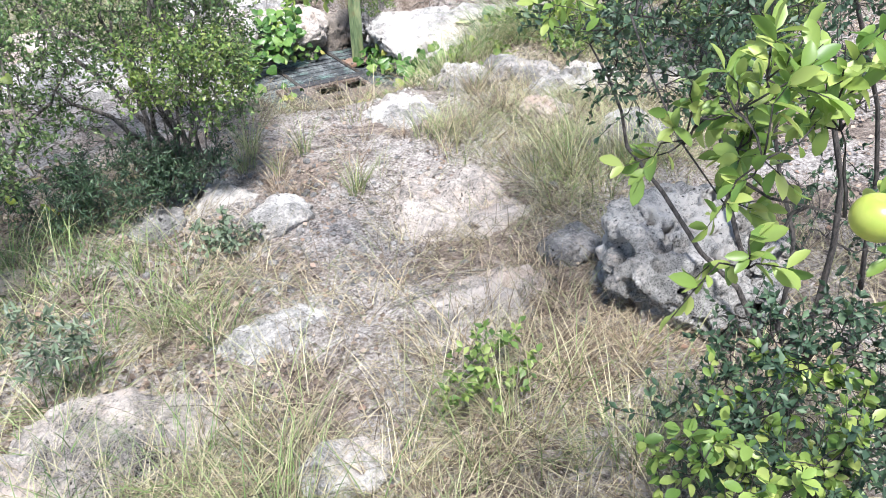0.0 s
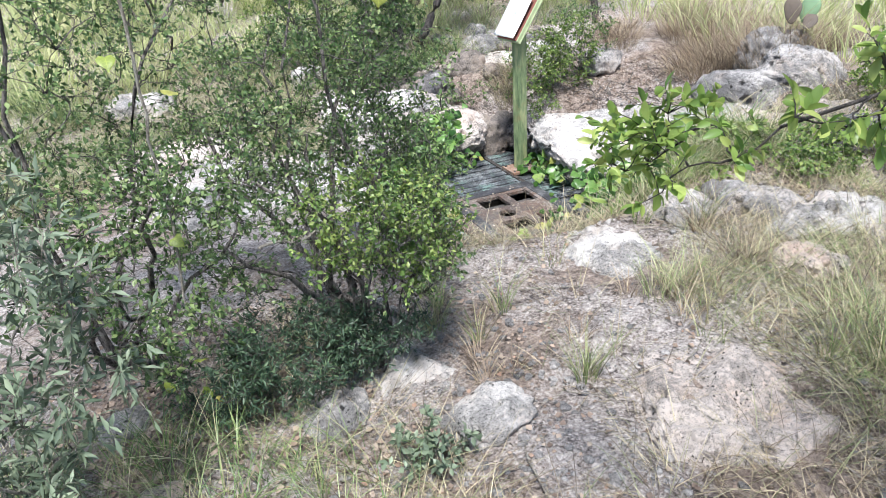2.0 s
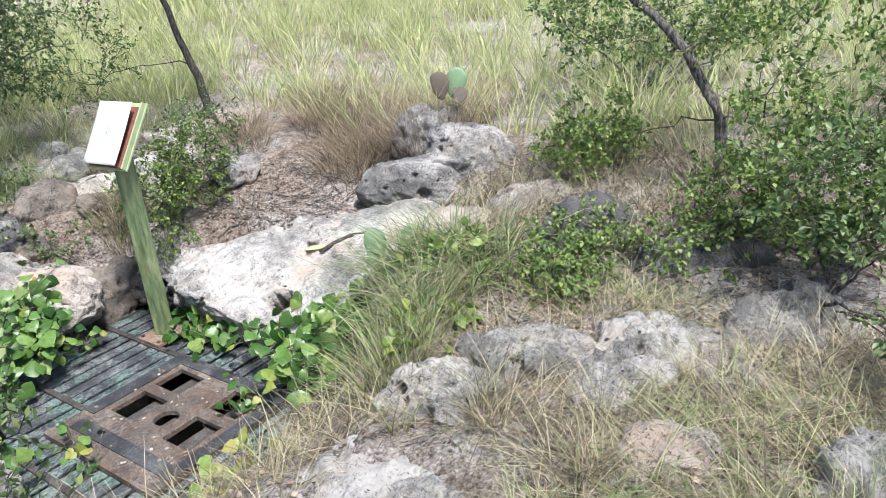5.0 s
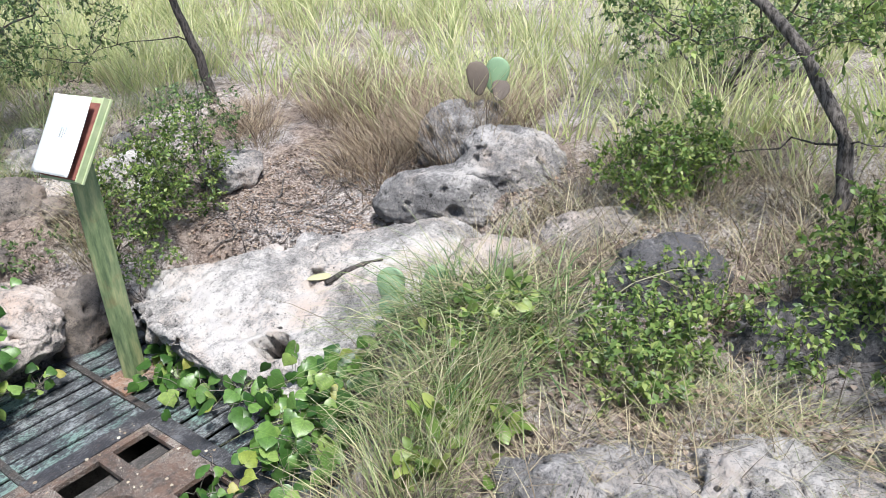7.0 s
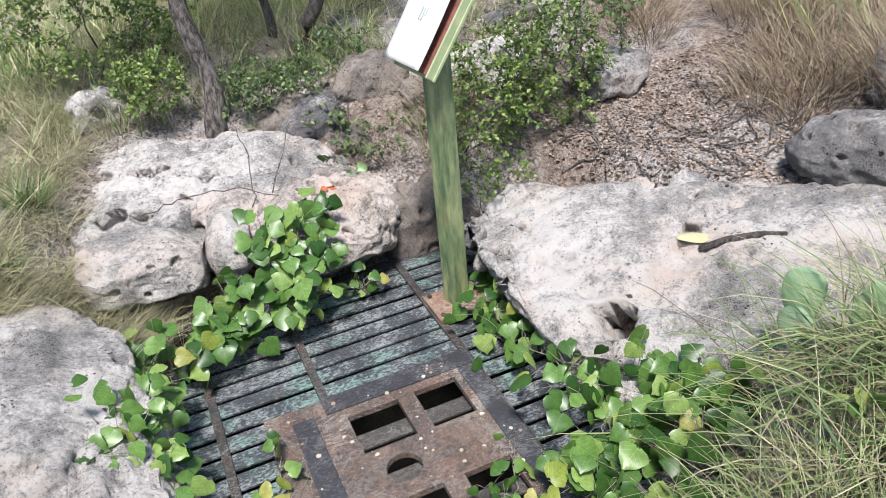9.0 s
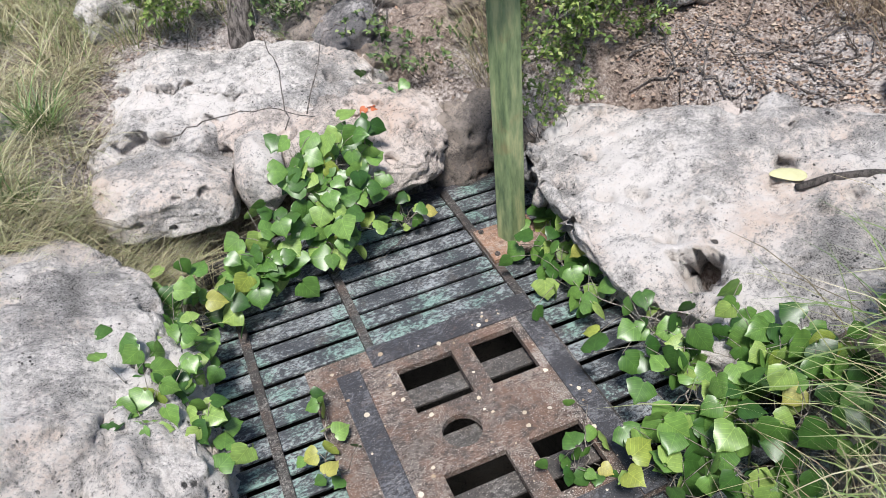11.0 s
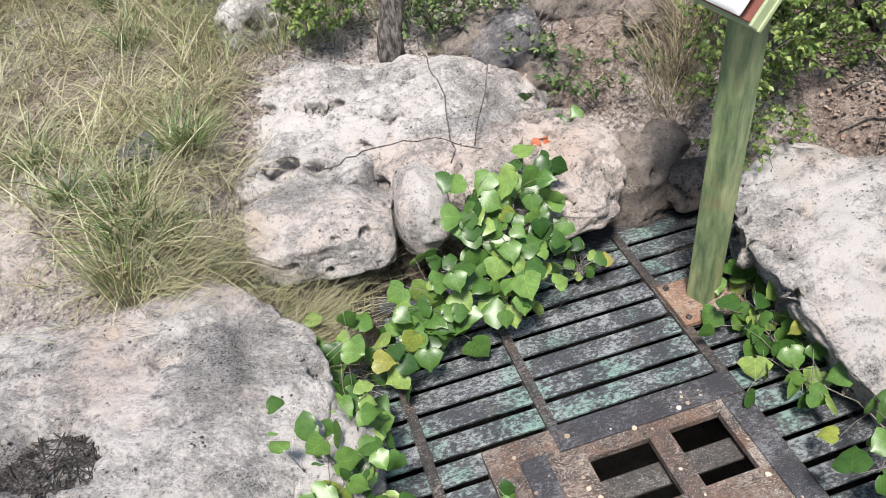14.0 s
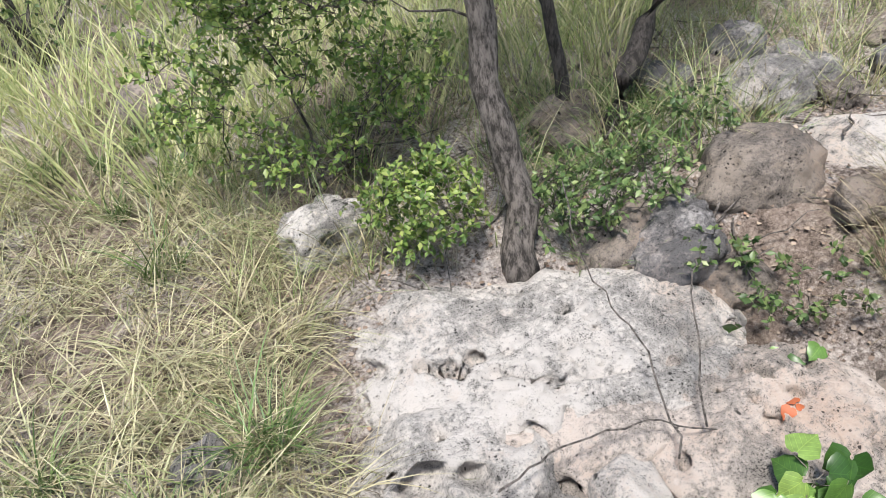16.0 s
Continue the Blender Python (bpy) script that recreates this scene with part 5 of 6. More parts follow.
# small tree whose branches reach over the path
shrub("young_tree", "young tree with glossy yellow-green leaves reaching over the path", (2.25, 1.0, gz_at(2.25, 1.0)),
      [((0.66, 0.42, 1.15), (0.10, 0.13, 0.13), 10), ((0.74, 0.55, 1.10), (0.08, 0.10, 0.08), 5),
       ((1.05, 1.12, 1.2), (0.20, 0.20, 0.12), 10), ((0.98, 1.62, 1.18), (0.16, 0.24, 0.10), 9), ((0.86, 1.95, 1.06), (0.09, 0.16, 0.07), 7), ((0.86, 2.14, 1.01), (0.07, 0.06, 0.05), 7)],
      LEAF_YOUNG, BARK_DARK, (0.018, 0.038), 3, 0.006, 4, 8, 8, LEAF_OVAL, "tree", 0.08, 0.9, 0.05,
      [(2.25, 1.0, gz_at(2.25, 1.0) - 0.05), (2.15, 1.05, 0.6), (1.9, 1.15, 1.1), (1.5, 1.35, 1.33), (1.15, 1.6, 1.28), (0.98, 1.9, 1.1)], 0.46)
shrub("shrub", "dark green shrub behind the honeycombed rock", (1.75, 0.95, gz_at(1.75, 0.95)),
      [((1.6, 1.3, 0.95), (0.42, 0.35, 0.22), 70), ((1.28, 0.62, 0.28), (0.34, 0.28, 0.24), 80), ((1.9, 1.7, 0.95), (0.5, 0.4, 0.3), 60), ((2.2, 1.1, 0.6), (0.4, 0.4, 0.5), 50)],
      LEAF_DARK, BARK_DARK, (0.014, 0.028), 7, 0.010, 5, 10, 9, LEAF_OVAL, "shrub", 0.13, 0.9, 0.05, None, 0.55)
fruit_bm = bmesh.new()
bmesh.ops.create_uvsphere(fruit_bm, u_segments=20, v_segments=12, radius=0.024)
for v in fruit_bm.verts:
    v.co.z *= 0.92
    v.co.z -= 0.004 * math.exp(-((v.co.x ** 2 + v.co.y ** 2) / 0.00006)) * (1 if v.co.z > 0 else -1)
for f in fruit_bm.faces:
    f.smooth = True
young = bpy.data.objects["young_tree"]
fruit = part("fruit", fruit_bm, FRUIT, young, "round yellow-green fruit")
fruit.location = Vector((0.612, 0.295, 1.165)) - young.location

# trees behind the boulders
shrub("tree", "small tree with rough grey bark behind the boulder", (2.20, 7.58, gz_at(2.20, 7.58)),
      [((2.1, 7.9, 1.4), (0.75, 0.7, 0.45), 150), ((1.7, 8.2, 0.75), (0.4, 0.4, 0.3), 40)], LEAF_BRIGHT, BARK, (0.018, 0.032), 5, 0.046, 5, 10, 20, LEAF_OVAL, "tree", 0.16, 0.6, 0.05,
      [(2.20, 7.58, gz_at(2.20, 7.58) - 0.08), (2.22, 7.62, 0.05), (2.20, 7.66, 0.4), (2.16, 7.70, 0.9), (2.2, 7.75, 1.5), (2.1, 7.8, 2.0)])
shrub("tree", "forked small tree with dark stems in shade", (2.80, 7.98, gz_at(2.80, 7.98)),
      [((2.9, 8.2, 1.3), (0.8, 0.7, 0.55), 140), ((3.3, 8.3, 0.9), (0.5, 0.5, 0.4), 40)], LEAF_MID, BARK_DARK, (0.018, 0.032), 5, 0.040, 5, 10, 21, LEAF_OVAL, "tree", 0.16, 0.6, 0.05,
      [(2.80, 7.98, gz_at(2.80, 7.98) - 0.08), (2.86, 8.02, 0.05), (3.0, 8.06, 0.3), (3.15, 8.05, 0.6), (3.3, 8.1, 1.1), (3.4, 8.2, 1.6)])
shrub("tree", "slender dark stem beside the forked tree", (2.70, 8.15, gz_at(2.70, 8.15)),
      [((2.5, 8.4, 1.2), (0.5, 0.5, 0.45), 60)], LEAF_MID, BARK_DARK, (0.018, 0.03), 4, 0.026, 5, 9, 22, LEAF_OVAL, "tree", 0.16, 0.6, 0.05,
      [(2.70, 8.15, gz_at(2.70, 8.15) - 0.08), (2.70, 8.18, 0.2), (2.6, 8.25, 0.7), (2.5, 8.3, 1.4)])
shrub("shrub", "bright yellow-green shrub at the tree's foot", (1.98, 7.66, gz_at(1.98, 7.66)), [((1.93, 7.66, 0.04), (0.19, 0.16, 0.15), 60)], LEAF_BRIGHT, BARK_PALE, (0.016, 0.03), 6, 0.004, 4, 9, 23, LEAF_OVAL, "shrub", 0.08)
shrub("shrub", "dark green undergrowth at the tree's foot", (2.45, 7.58, gz_at(2.45, 7.58)), [((2.52, 7.60, -0.06), (0.30, 0.18, 0.10), 55), ((2.95, 7.75, -0.02), (0.3, 0.2, 0.12), 30)], LEAF_MID, BARK_DARK, (0.016, 0.032), 6, 0.004, 3, 7, 24, LEAF_OVAL, "shrub", 0.09)
shrub("shrub", "green undergrowth behind the tree", (1.75, 8.3, gz_at(1.75, 8.3)), [((1.75, 8.35, 0.3), (0.55, 0.4, 0.4), 110)], LEAF_BRIGHT, BARK, (0.018, 0.034), 7, 0.007, 5, 9, 25)
shrub("shrub", "yellow-green small-leaved shrub behind the post", (3.28, 6.82, gz_at(3.28, 6.82)),
      [((3.36, 6.66, -0.04), (0.26, 0.20, 0.28), 70), ((3.68, 6.62, 0.08), (0.28, 0.22, 0.34), 70)], LEAF_BRIGHT, BARK, (0.016, 0.030), 8, 0.006, 4, 10, 26, LEAF_OVAL, "shrub", 0.10)
shrub("shrub", "thin green shrub on the litter slope", (3.95, 6.75, gz_at(3.95, 6.75)), [((3.95, 6.85, 0.15), (0.3, 0.3, 0.32), 60)], LEAF_MID, BARK, (0.016, 0.03), 6, 0.006, 4, 9, 27, LEAF_OVAL, "shrub", 0.12)
shrub("tree", "slender small tree with bare lower twigs", (4.92, 7.95, gz_at(4.92, 7.95)),
      [((4.7, 8.1, 1.5), (0.7, 0.7, 0.45), 80), ((4.0, 8.5, 0.7), (0.6, 0.5, 0.5), 80)], LEAF_MID, BARK_DARK, (0.02, 0.034), 4, 0.034, 5, 9, 28, LEAF_OVAL, "tree", 0.18, 0.6, 0.05,
      [(4.92, 7.95, gz_at(4.92, 7.95) - 0.08), (4.85, 7.97, 0.4), (4.72, 8.0, 0.9), (4.6, 8.1, 1.6)])
shrub("tree", "leaning small tree with yellow-green leaves among rocks", (4.62, 3.46, gz_at(4.62, 3.46)),
      [((4.8, 3.8, 1.0), (0.7, 0.75, 0.32), 75), ((4.75, 4.2, 0.25), (0.32, 0.3, 0.2), 34), ((4.5, 3.0, 0.65), (0.6, 0.5, 0.32), 50), ((5.2, 3.2, 0.9), (0.5, 0.6, 0.35), 40)],
      LEAF_BRIGHT, BARK, (0.020, 0.036), 5, 0.030, 4, 10, 29, LEAF_OVAL, "tree", 0.15, 0.6, 0.05,
      [(4.62, 3.46, gz_at(4.62, 3.46) - 0.08), (4.64, 3.44, 0.25), (4.68, 3.5, 0.5), (4.70, 3.75, 0.82), (4.72, 4.0, 1.0), (4.75, 4.2, 1.2)])
shrub("shrub", "leafy green shrub on the grey outcrop", (3.62, 2.75, gz_at(3.62, 2.75)), [((3.62, 2.72, 0.42), (0.36, 0.34, 0.25), 50), ((3.05, 2.38, 0.2), (0.18, 0.15, 0.15), 12)], LEAF_MID, BARK, (0.020, 0.036), 7, 0.009, 4, 10, 30)
shrub("shrub", "light green leafy scrub on the outcrop's far side", (3.92, 2.85, gz_at(3.92, 2.85)), [((3.92, 2.85, 0.35), (0.42, 0.36, 0.26), 90), ((3.98, 3.21, 0.20), (0.3, 0.26, 0.2), 40)], LEAF_BRIGHT, BARK, (0.018, 0.034), 7, 0.008, 5, 10, 51, LEAF_OVAL, "shrub", 0.13)
shrub("shrub", "yellow-green small-leaved scrub beside the slab", (4.77, 4.26, gz_at(4.77, 4.26)), [((4.77, 4.26, 0.12), (0.34, 0.30, 0.15), 60)], LEAF_YOUNG, BARK, (0.018, 0.032), 6, 0.007, 5, 9, 53, LEAF_OVAL, "shrub", 0.12)
shrub("shrub", "low yellow-green shrub above the outcrop", (3.62, 3.62, gz_at(3.62, 3.62)), [((3.58, 3.75, 0.03), (0.36, 0.26, 0.15), 48), ((3.75, 3.3, 0.08), (0.3, 0.26, 0.14), 26)], LEAF_BRIGHT, BARK, (0.016, 0.03), 7, 0.006, 4, 10, 31, LEAF_OVAL, "shrub", 0.10)
shrub("shrub", "green scrub at the meadow's edge", (6.6, 4.6, gz_at(6.6, 4.6)), [((6.6, 4.6, 0.75), (0.9, 0.9, 0.6), 130)], LEAF_MID, BARK, (0.022, 0.04), 7, 0.014, 5, 9, 32, LEAF_OVAL, "shrub", 0.18)
shrub("shrub", "green scrub at the meadow's edge", (6.2, 2.2, gz_at(6.2, 2.2)), [((6.2, 2.2, 0.7), (0.8, 0.8, 0.6), 110)], LEAF_BRIGHT, BARK, (0.022, 0.04), 7, 0.014, 5, 9, 33, LEAF_OVAL, "shrub", 0.18)
shrub("shrub", "dark green shrub beyond the trees", (3.4, 9.6, gz_at(3.4, 9.6)), [((3.4, 9.6, 0.9), (1.2, 0.7, 0.8), 150)], LEAF_DARK, BARK_DARK, (0.022, 0.04), 8, 0.02, 5, 9, 34, LEAF_OVAL, "shrub", 0.2)
shrub("shrub", "green shrub on the far bank", (0.6, 10.6, gz_at(0.6, 10.6)), [((0.6, 10.6, 0.8), (1.1, 0.7, 0.7), 130)], LEAF_MID, BARK, (0.024, 0.042), 8, 0.02, 5, 9, 35, LEAF_OVAL, "shrub", 0.2)


shrub("low_weed", "green weeds between brown rocks behind the post", (2.95, 7.05, gz_at(2.95, 7.05)), [((2.95, 7.02, -0.26), (0.26, 0.12, 0.08), 14), ((2.72, 7.25, -0.2), (0.16, 0.08, 0.06), 8)], LEAF_MID, BARK, (0.018, 0.036), 5, 0.003, 3, 6, 40, LEAF_OVAL, "weed", 0.07)
shrub("low_weed", "thin weeds at the foot of the slab", (3.25, 6.45, gz_at(3.25, 6.45)), [((3.25, 6.45, -0.3), (0.22, 0.12, 0.1), 24)], LEAF_BRIGHT, BARK, (0.016, 0.03), 5, 0.003, 3, 6, 41, LEAF_OVAL, "weed", 0.07)
shrub("low_weed", "broad green weeds within the arching grass", (3.3, 4.25, gz_at(3.3, 4.25)), [((3.3, 4.25, -0.02), (0.26, 0.2, 0.1), 22)], LEAF_BRIGHT, BARK_PALE, (0.03, 0.06), 5, 0.003, 3, 5, 42, LEAF_OVAL, "weed", 0.08)


shrub("low_weed", "yellow-green leafy weed beside the arching grass", (3.36, 3.73, gz_at(3.36, 3.73)), [((3.36, 3.73, 0.0), (0.26, 0.22, 0.12), 46)], LEAF_BRIGHT, BARK_PALE, (0.018, 0.034), 6, 0.003, 4, 8, 62, LEAF_OVAL, "weed", 0.09)
shrub("low_weed", "bright green broad-leaved weed under the arching grass", (2.80, 4.04, gz_at(2.80, 4.04)), [((2.80, 4.04, -0.12), (0.2, 0.14, 0.08), 16)], LEAF_YOUNG, BARK_PALE, (0.04, 0.075), 5, 0.003, 3, 5, 63, LEAF_OVAL, "weed", 0.08)


# ---- cactus ----
def pad_bm(r, thick, seed):
    bm = bmesh.new()
    bmesh.ops.create_uvsphere(bm, u_segments=20, v_segments=14, radius=1.0)
    for v in bm.verts:
        x, y, z = v.co
        s = 0.78 + 0.22 * z
        v.co = Vector((x * r * s, y * thick * (0.7 + 0.3 * s), (z + 0.92) * r * 1.22))
        v.co.x += 0.06 * r * math.sin(3 * z + seed)
    for f in bm.faces:
        f.smooth = True
    for k in range(26):
        a, b = (k * 0.618) % 1 * 2 - 1, (k * 0.382 + 0.2) % 1
        side = 1 if k % 2 else -1
        if a * a + (2 * b - 1) ** 2 > 0.8:
            continue
        bmesh.ops.create_cone(bm, cap_ends=True, segments=5, radius1=0.0022, radius2=0.0004, depth=0.010,
                              matrix=Matrix.Translation((a * r * 0.8, side * thick * 0.85, (b * 1.7 + 0.1) * r * 1.15)) @ pose(0, 0, 0, -90 * side, 0, 0))
    return bm


def cactus(label, pads):
    x0, y0, z0 = pads[0][0]
    ob = thing("prickly_pear", (x0, y0, z0), label, "cactus")
    for k, (at, r, rx, ry, rz, dead) in enumerate(pads):
        p = part("pad", pad_bm(r, r * 0.17, k), CACTUS_DEAD if dead else CACTUS, ob, "dead brown pad" if dead else "")
        p.matrix_local = Matrix.Translation(Vector(at) - ob.location) @ pose(0, 0, 0, rx, ry, rz)
    return ob


cactus("blue-green prickly pear pads at the slab's edge", [((3.46, 4.86, -0.20), 0.075, -18, -12, -50, False), ((3.54, 4.74, -0.20), 0.080, -14, 16, -58, False), ((3.40, 4.80, -0.24), 0.06, -40, -20, -40, False)])
cactus("prickly pear with one dead brown pad on the boulder", [((5.30, 5.58, 0.24), 0.095, -8, 6, -60, False), ((5.17, 5.60, 0.26), 0.085, -10, -8, -55, True), ((5.22, 5.50, 0.22), 0.07, -50, 10, -60, True)])


# ---- vines ----
def vine_leaf(seed, mat):
    """A heart-shaped leaf, one unit long, folded along its rib."""
    bm = bmesh.new()
    out = ((0.0, 0.10), (0.02, 0.30), (0.12, 0.46), (0.30, 0.55), (0.52, 0.50), (0.74, 0.32), (0.90, 0.13), (1.0, 0.0))
    rng = random.Random(seed)

    def lift(x, y):
        return 0.20 * abs(y) - 0.28 * x * x - 0.25 * y * y + 0.03 * math.sin(9 * y + seed)

    rib = [bm.verts.new((x * 0.9 + 0.1, 0, lift(x, 0))) for x, _ in out]
    for s in (-1, 1):
        mid = [bm.verts.new((x * 0.9 + 0.08 + rng.uniform(-0.01, 0.01), s * w * 0.55, lift(x, w * 0.55) + 0.015)) for x, w in out[:-1]]
        rim = [bm.verts.new((x * 0.93 + 0.02 + rng.uniform(-0.02, 0.02), s * w * (1 + (0.05 if i % 2 else -0.05) + rng.uniform(-0.03, 0.03)), lift(x, w) + rng.uniform(-0.02, 0.02))) for i, (x, w) in enumerate(out[:-1])]
        for a, b in ((rib, mid), (mid, rim)):
            for i in range(len(out) - 2):
                f = (a[i], a[i + 1], b[i + 1], b[i])
                bm.faces.new(f if s > 0 else f[::-1])
        f = (rib[-2], rib[-1], mid[-1])
        bm.faces.new(f if s > 0 else f[::-1])
        f = (mid[-1], rib[-1], rim[-1])
        bm.faces.new(f if s > 0 else f[::-1])
    for f in bm.faces:
        f.smooth = True
    me = bpy.data.meshes.new("leaf")
    bm.to_mesh(me)
    bm.free()
    me.materials.append(mat)
    return me


VINE_GREEN = [vine_leaf(k, LEAF_VINE) for k in range(4)]
VINE_YELLOW = [vine_leaf(k + 4, LEAF_YELLOW) for k in range(3)]


def vine(label, runs, n, size=(0.05, 0.085), spread=0.09, yellow=0.05, seed=1, lift=0.07, face=(-0.15, -0.55, 0.8), thick=0.0028):
    """A leafy vine: stems along its runs (lists of points), with leaves on short stalks round them."""
    rng = np.random.default_rng(seed + 50)
    base = np.array(runs[0][0], float)
    ob = thing("vine", base, label, "vine")
    paths, spots = [], []
    for run in runs:
        pts = np.array(run, float)
        s = np.linspace(0, len(pts) - 1, 5 * len(pts))
        p = np.stack([np.interp(s, np.arange(len(pts)), pts[:, c]) for c in range(3)], 1)
        p += rng.normal(0, 0.008, p.shape)
        paths.append((p - base, np.linspace(1.0, 0.5, len(p)) * thick))
        spots.append(p)
    spots = np.concatenate(spots)
    for k in range(n):
        c = spots[rng.integers(len(spots))]
        at = c + np.array([rng.normal(0, spread), rng.normal(0, spread), abs(rng.normal(0, lift)) + 0.01])
        q = np.stack([c, (c + at) / 2 + np.array([0, 0, 0.012]), at]) - base
        paths.append((q, np.array([0.0014, 0.0012, 0.001])))
        up = Vector(unit(np.array(face) + rng.normal(0, 0.42, 3)))
        a = rng.uniform(0, 2 * np.pi)
        out = Vector((math.cos(a), math.sin(a), -0.35)) + Vector((0.15 * face[0], 0.5 * face[1], -0.25))
        out = (out - up * out.dot(up)).normalized()
        side = up.cross(out)
        sz = rng.uniform(*size)
        leaf = under("leaf", (VINE_YELLOW if rng.uniform() < yellow else VINE_GREEN)[int(rng.integers(3))], ob)
        rot = Matrix((out, side, up)).transposed().to_4x4()
        leaf.matrix_local = Matrix.Translation(Vector(at - base)) @ rot @ Matrix.Diagonal((sz, sz * rng.uniform(0.85, 1.1), sz, 1))
    under("stem", tubes_mesh("stem", paths, BARK_PALE, 5), ob, "thin brown stem")
    return ob


vine("heart-leaved green vine hanging over the boulder onto the grate", [[(2.46, 6.50, -0.30), (2.36, 6.38, -0.38), (2.26, 6.30, -0.48), (2.10, 6.27, -0.55), (1.92, 6.20, -0.60), (1.80, 6.14, -0.64)], [(2.19, 6.46, -0.26), (2.16, 6.37, -0.38), (2.12, 6.30, -0.50)],
                                                                   [(2.06, 6.38, -0.42), (1.98, 6.28, -0.52), (1.86, 6.20, -0.58)], [(2.38, 6.34, -0.42), (2.30, 6.25, -0.52), (2.20, 6.22, -0.60)], [(2.42, 6.55, -0.30), (2.30, 6.42, -0.34), (2.18, 6.36, -0.42)], [(2.0, 6.26, -0.62), (1.82, 6.18, -0.60)]], 165, (0.058, 0.096), 0.045, 0.02, 1, 0.05)
vine("small leafy vine sprig on the grate's bars", [[(2.50, 6.44, -0.68), (2.56, 6.36, -0.66)]], 16, (0.035, 0.06), 0.05, 0.05, 2, 0.035)
vine("green vine climbing out of the shaft beside the pale rock", [[(1.66, 6.10, -0.62), (1.62, 5.95, -0.52), (1.58, 5.78, -0.50), (1.60, 5.55, -0.52), (1.66, 5.40, -0.58)], [(1.60, 5.8, -0.5), (1.46, 5.88, -0.42)], [(1.70, 6.1, -0.6), (1.66, 6.2, -0.5)], [(1.6, 5.6, -0.5), (1.5, 5.62, -0.4), (1.47, 5.75, -0.38)]], 135, (0.045, 0.08), 0.06, 0.05, 3, 0.06)
vine("leafy green vine along the slab's edge", [[(3.04, 6.14, -0.67), (2.98, 5.92, -0.66), (2.92, 5.72, -0.65), (2.98, 5.52, -0.6), (3.0, 5.32, -0.56), (2.96, 5.10, -0.55), (2.88, 4.92, -0.55)],
                                              [(3.0, 5.4, -0.56), (3.12, 5.16, -0.50), (3.2, 5.0, -0.46)], [(2.95, 5.1, -0.55), (2.80, 4.98, -0.58), (2.72, 4.82, -0.58)], [(3.1, 5.1, -0.5), (3.12, 4.86, -0.46), (3.0, 4.75, -0.48)], [(3.15, 5.0, -0.46), (3.3, 4.84, -0.38), (3.36, 4.7, -0.32)], [(2.9, 4.9, -0.55), (2.86, 4.7, -0.52)]], 270, (0.055, 0.09), 0.075, 0.03, 4, 0.06)
vine("yellowing vine at the hatch's front edge", [[(2.12, 4.72, -0.66), (2.04, 4.54, -0.56), (1.96, 4.44, -0.52)], [(2.1, 4.6, -0.6), (2.26, 4.62, -0.56)]], 30, (0.05, 0.085), 0.06, 0.65, 5, 0.06)
vine("thin vine sprig lying on the hatch's edge", [[(1.90, 5.36, -0.70), (1.96, 5.52, -0.64), (1.97, 5.6, -0.60)], [(1.92, 5.4, -0.7), (1.98, 5.34, -0.64)]], 13, (0.035, 0.06), 0.035, 0.25, 6, 0.04)
vine("thin vine sprig growing through the hatch", [[(2.60, 5.06, -0.72), (2.64, 5.16, -0.62), (2.68, 5.22, -0.58)], [(2.58, 5.08, -0.7), (2.52, 5.10, -0.62)]], 14, (0.035, 0.062), 0.04, 0.1, 7, 0.04)
vine("dark green vine leaves on the boulder's shoulder", [[(2.66, 7.0, -0.34), (2.72, 6.84, -0.40), (2.68, 6.72, -0.44)]], 14, (0.045, 0.07), 0.05, 0.0, 8, 0.04)
vine("pale hanging vine stem with a few yellow leaves", [[(0.05, 3.42, 1.6), (0.03, 3.44, 1.0), (0.04, 3.40, 0.5), (0.02, 3.36, 0.1), (0.06, 3.3, -0.12)], [(0.28, 3.28, 0.46), (0.5, 3.3, 0.46)], [(0.04, 3.36, 0.12), (0.1, 3.2, -0.02)]], 9, (0.04, 0.06), 0.05, 0.8, 9, 0.02, thick=0.006)
vine("bright green climbing vine leaves on the shrub", [[(0.55, 3.5, 1.25), (0.84, 3.35, 1.21), (0.98, 3.3, 1.18)]], 9, (0.05, 0.075), 0.05, 0.4, 10, 0.03)

red = thing("fallen_leaf", (2.56, 6.72, -0.325), "curled red dead leaf on the boulder", "leaf")
me_red = vine_leaf(9, LEAF_RED)
for k, (dx, dy, rz) in enumerate(((0, 0, 20), (0.01, 0.02, 100), (-0.02, 0.01, 200))):
    lf = under("blade", me_red, red)
    lf.matrix_local = Matrix.Translation((dx, dy, 0.012 * k)) @ pose(0, 0, 0, 25 - 20 * k, 15 * k, rz) @ Matrix.Diagonal((0.042, 0.036, 0.042, 1))

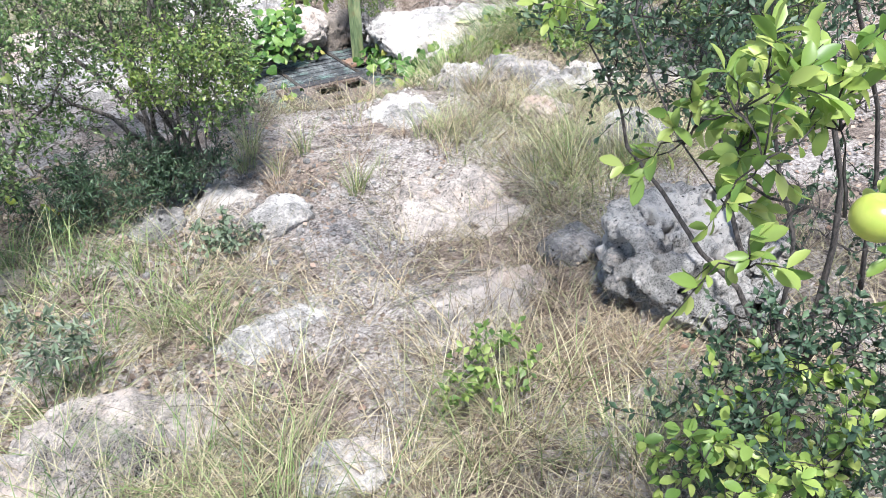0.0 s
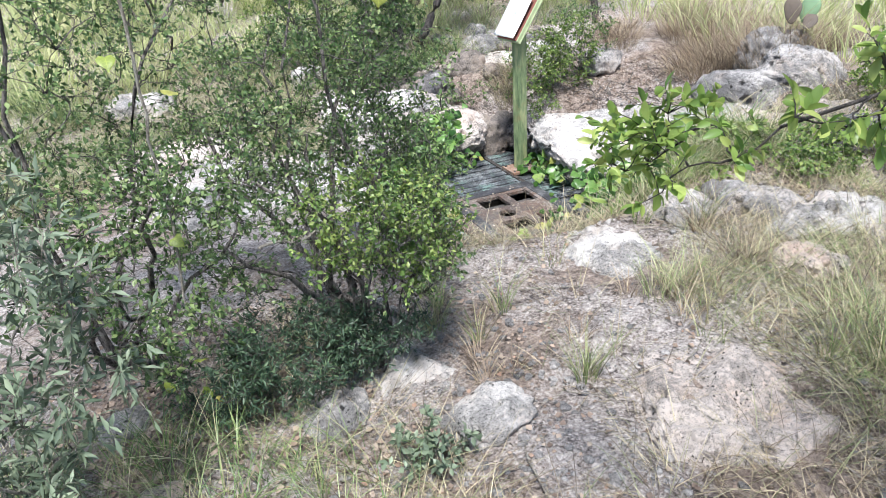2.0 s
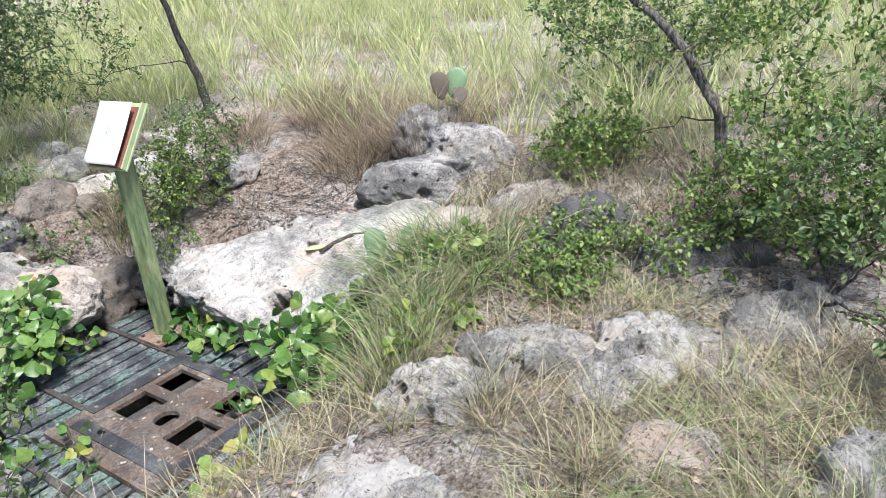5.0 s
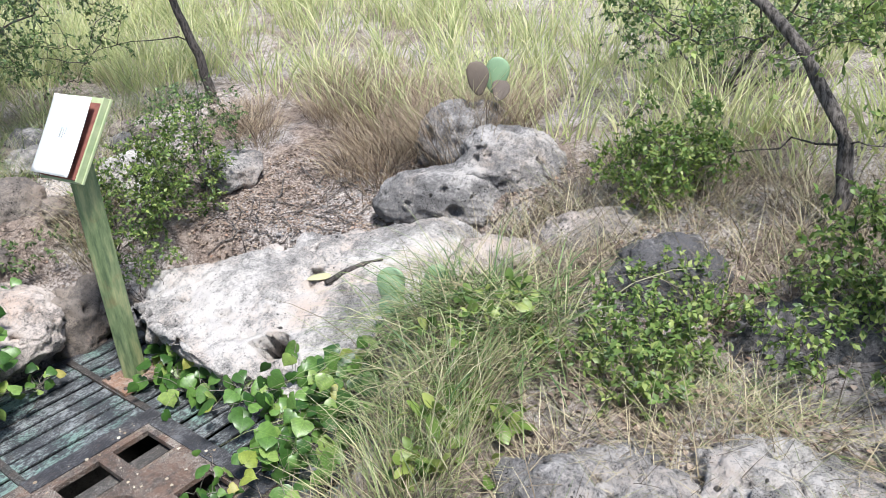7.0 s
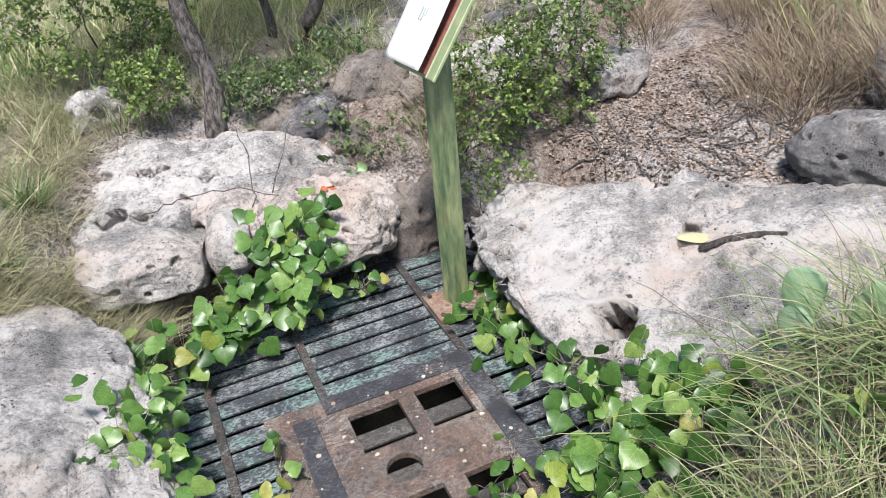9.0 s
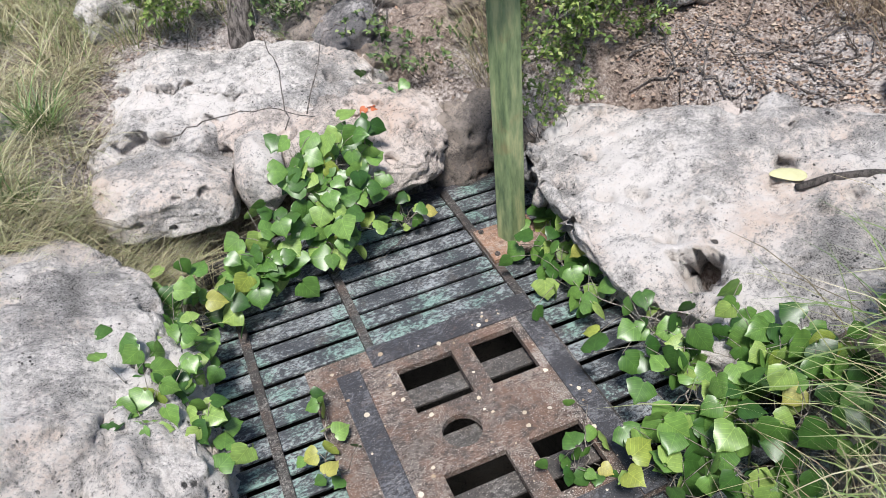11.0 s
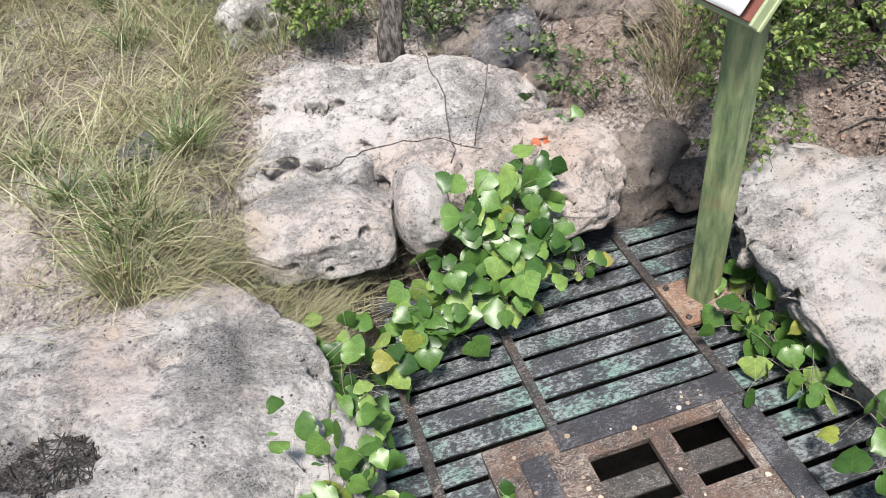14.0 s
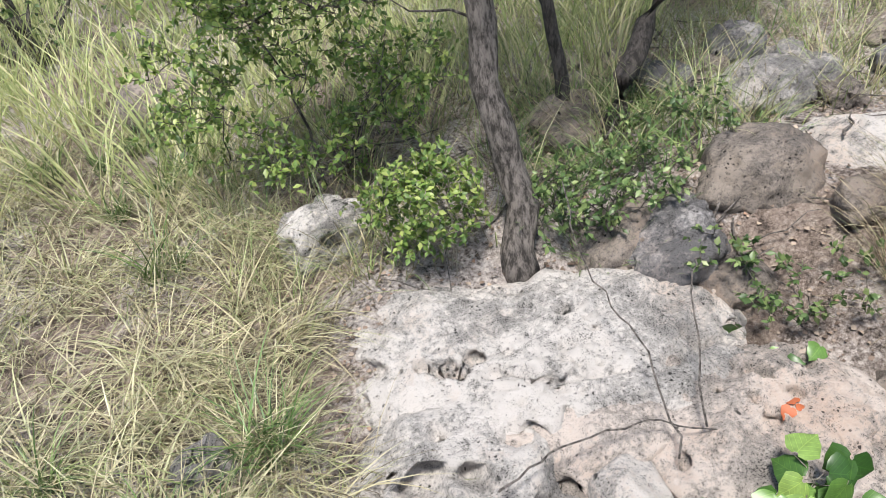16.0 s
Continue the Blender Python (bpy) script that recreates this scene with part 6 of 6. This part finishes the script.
# bare stems over the boulder and across the grate
bare_rng = np.random.default_rng(77)
for label_, runs_ in (("thin bare vine stems trailing over the boulder", [[(1.75, 6.78, -0.24), (1.95, 6.82, -0.21), (2.2, 6.8, -0.24), (2.38, 6.72, -0.32)], [(2.2, 6.72, -0.3), (2.26, 6.95, -0.15), (2.24, 7.2, -0.06), (2.3, 7.45, 0.1)], [(2.3, 6.75, -0.28), (2.5, 7.1, -0.1), (2.62, 7.2, -0.12)]]),
                       ("brown vine stem lying across the grate's bars", [[(2.18, 6.27, -0.700), (2.28, 6.26, -0.698), (2.38, 6.25, -0.695), (2.52, 6.33, -0.692)]])):
    ps = []
    for run in runs_:
        pts = np.array(run)
        s = np.linspace(0, len(pts) - 1, 5 * len(pts))
        p = np.stack([np.interp(s, np.arange(len(pts)), pts[:, c]) for c in range(3)], 1) + bare_rng.normal(0, 0.005, (5 * len(pts), 3))
        ps.append((p, np.linspace(1, 0.6, len(p)) * 0.0032))
    trail = thing("trailing_vine", ps[0][0][0], label_, "vine")
    for p, r in ps:
        under("stem", tubes_mesh("stem", [(p - ps[0][0][0], r)], BARK, 5), trail)

# a bent dead branch under the shrub
dead = [(np.array([(0.56, 3.76, -0.12), (0.64, 3.68, -0.03), (0.74, 3.60, -0.06), (0.86, 3.56, -0.14)]), np.array([0.018, 0.017, 0.015, 0.010]))]
tagged(new("dead_branch", tubes_mesh("dead_branch", dead, BARK, 8)), "bent grey dead branch under the shrub", "branch")


def debris(label, centre, radius, n, seed):
    """A small heap of dead needles and stalks in a hollow of the rock."""
    rng = np.random.default_rng(seed)
    paths = []
    for _ in range(n):
        a, r = rng.uniform(0, 2 * np.pi), radius * np.sqrt(rng.uniform())
        x, y = centre[0] + r * np.cos(a), centre[1] + 0.7 * r * np.sin(a)
        d, L = rng.uniform(0, np.pi), rng.uniform(0.03, 0.09)
        s = np.linspace(-0.5, 0.5, 4)
        z = centre[2] + rng.uniform(0.0, 0.025) * (1 - r / radius) + rng.normal(0, 0.003, 4)
        paths.append((np.stack([x + L * s * np.cos(d), y + L * s * np.sin(d), z], 1), np.full(4, 0.0016)))
    return tagged(new("debris", tubes_mesh("debris", paths, BARK_DARK, 4)), label, "plant debris", kind="stuff")


debris("dead needles and stalks in the boulder's hollow", (0.90, 5.84, -0.258), 0.15, 240, 5)

# a fallen pad and a dead stick on the slab, dry leaves on the hatch
PAD_PALE = plant_material("dry_yellow_pad_skin", [(0.0, (0.42, 0.42, 0.24)), (1.0, (0.52, 0.48, 0.30))], 0.0, 0.7, True)
fallen_pad = new("fallen_pad", bpy.data.meshes.new("fallen_pad"))
pad_shape = pad_bm(0.05, 0.008, 3)
pad_shape.to_mesh(fallen_pad.data)
pad_shape.free()
fallen_pad.data.materials.append(PAD_PALE)
fallen_pad.matrix_world = pose(3.619, 5.601, -0.341, 90, 2, 60)
tagged(fallen_pad, "pale yellow dried cactus pad lying on the slab", "cactus pad")
stick = np.array([(3.649, 5.511, -0.352), (3.739, 5.471, -0.322), (3.819, 5.401, -0.288), (3.919, 5.361, -0.294)])
tagged(new("dead_stick", tubes_mesh("dead_stick", [(stick, np.array([0.012, 0.016, 0.014, 0.008]))], BARK_DARK, 8)), "dark weathered dead stick lying on the slab", "stick")
lrng = np.random.default_rng(91)
lx, ly = lrng.uniform(HX0 + 0.03, HX1 - 0.02, 90), lrng.uniform(HY0 + 0.05, HY1 - 0.02, 90)
whole = np.array([not any(a - 0.015 < x < b + 0.015 and c - 0.015 < y < d + 0.015 for a, b, c, d in RECT) and math.hypot(x - DISC[0], y - DISC[1]) > 0.085 for x, y in zip(lx, ly)])
lx, ly = lx[whole], ly[whole]
la = lrng.uniform(0, 2 * np.pi, len(lx))
DRY_LEAF = plant_material("bleached_dry_leaves", [(0.0, (0.30, 0.22, 0.15)), (0.5, (0.48, 0.41, 0.32)), (1.0, (0.60, 0.54, 0.45))], 0.1, 0.7)
flat_up = unit(np.stack([lrng.normal(0, 0.15, len(lx)), lrng.normal(0, 0.15, len(lx)), np.ones(len(lx))], 1))
tagged(new("dry_leaves", leaves_mesh("dry_leaves", np.stack([lx, ly, np.full(len(lx), HZ + 0.009)], 1), np.stack([np.cos(la), np.sin(la), np.zeros(len(la))], 1), flat_up, lrng.uniform(0.006, 0.02, len(lx)), DRY_LEAF)),
       "small bleached dry leaves on the rusty hatch", "leaves", kind="stuff")
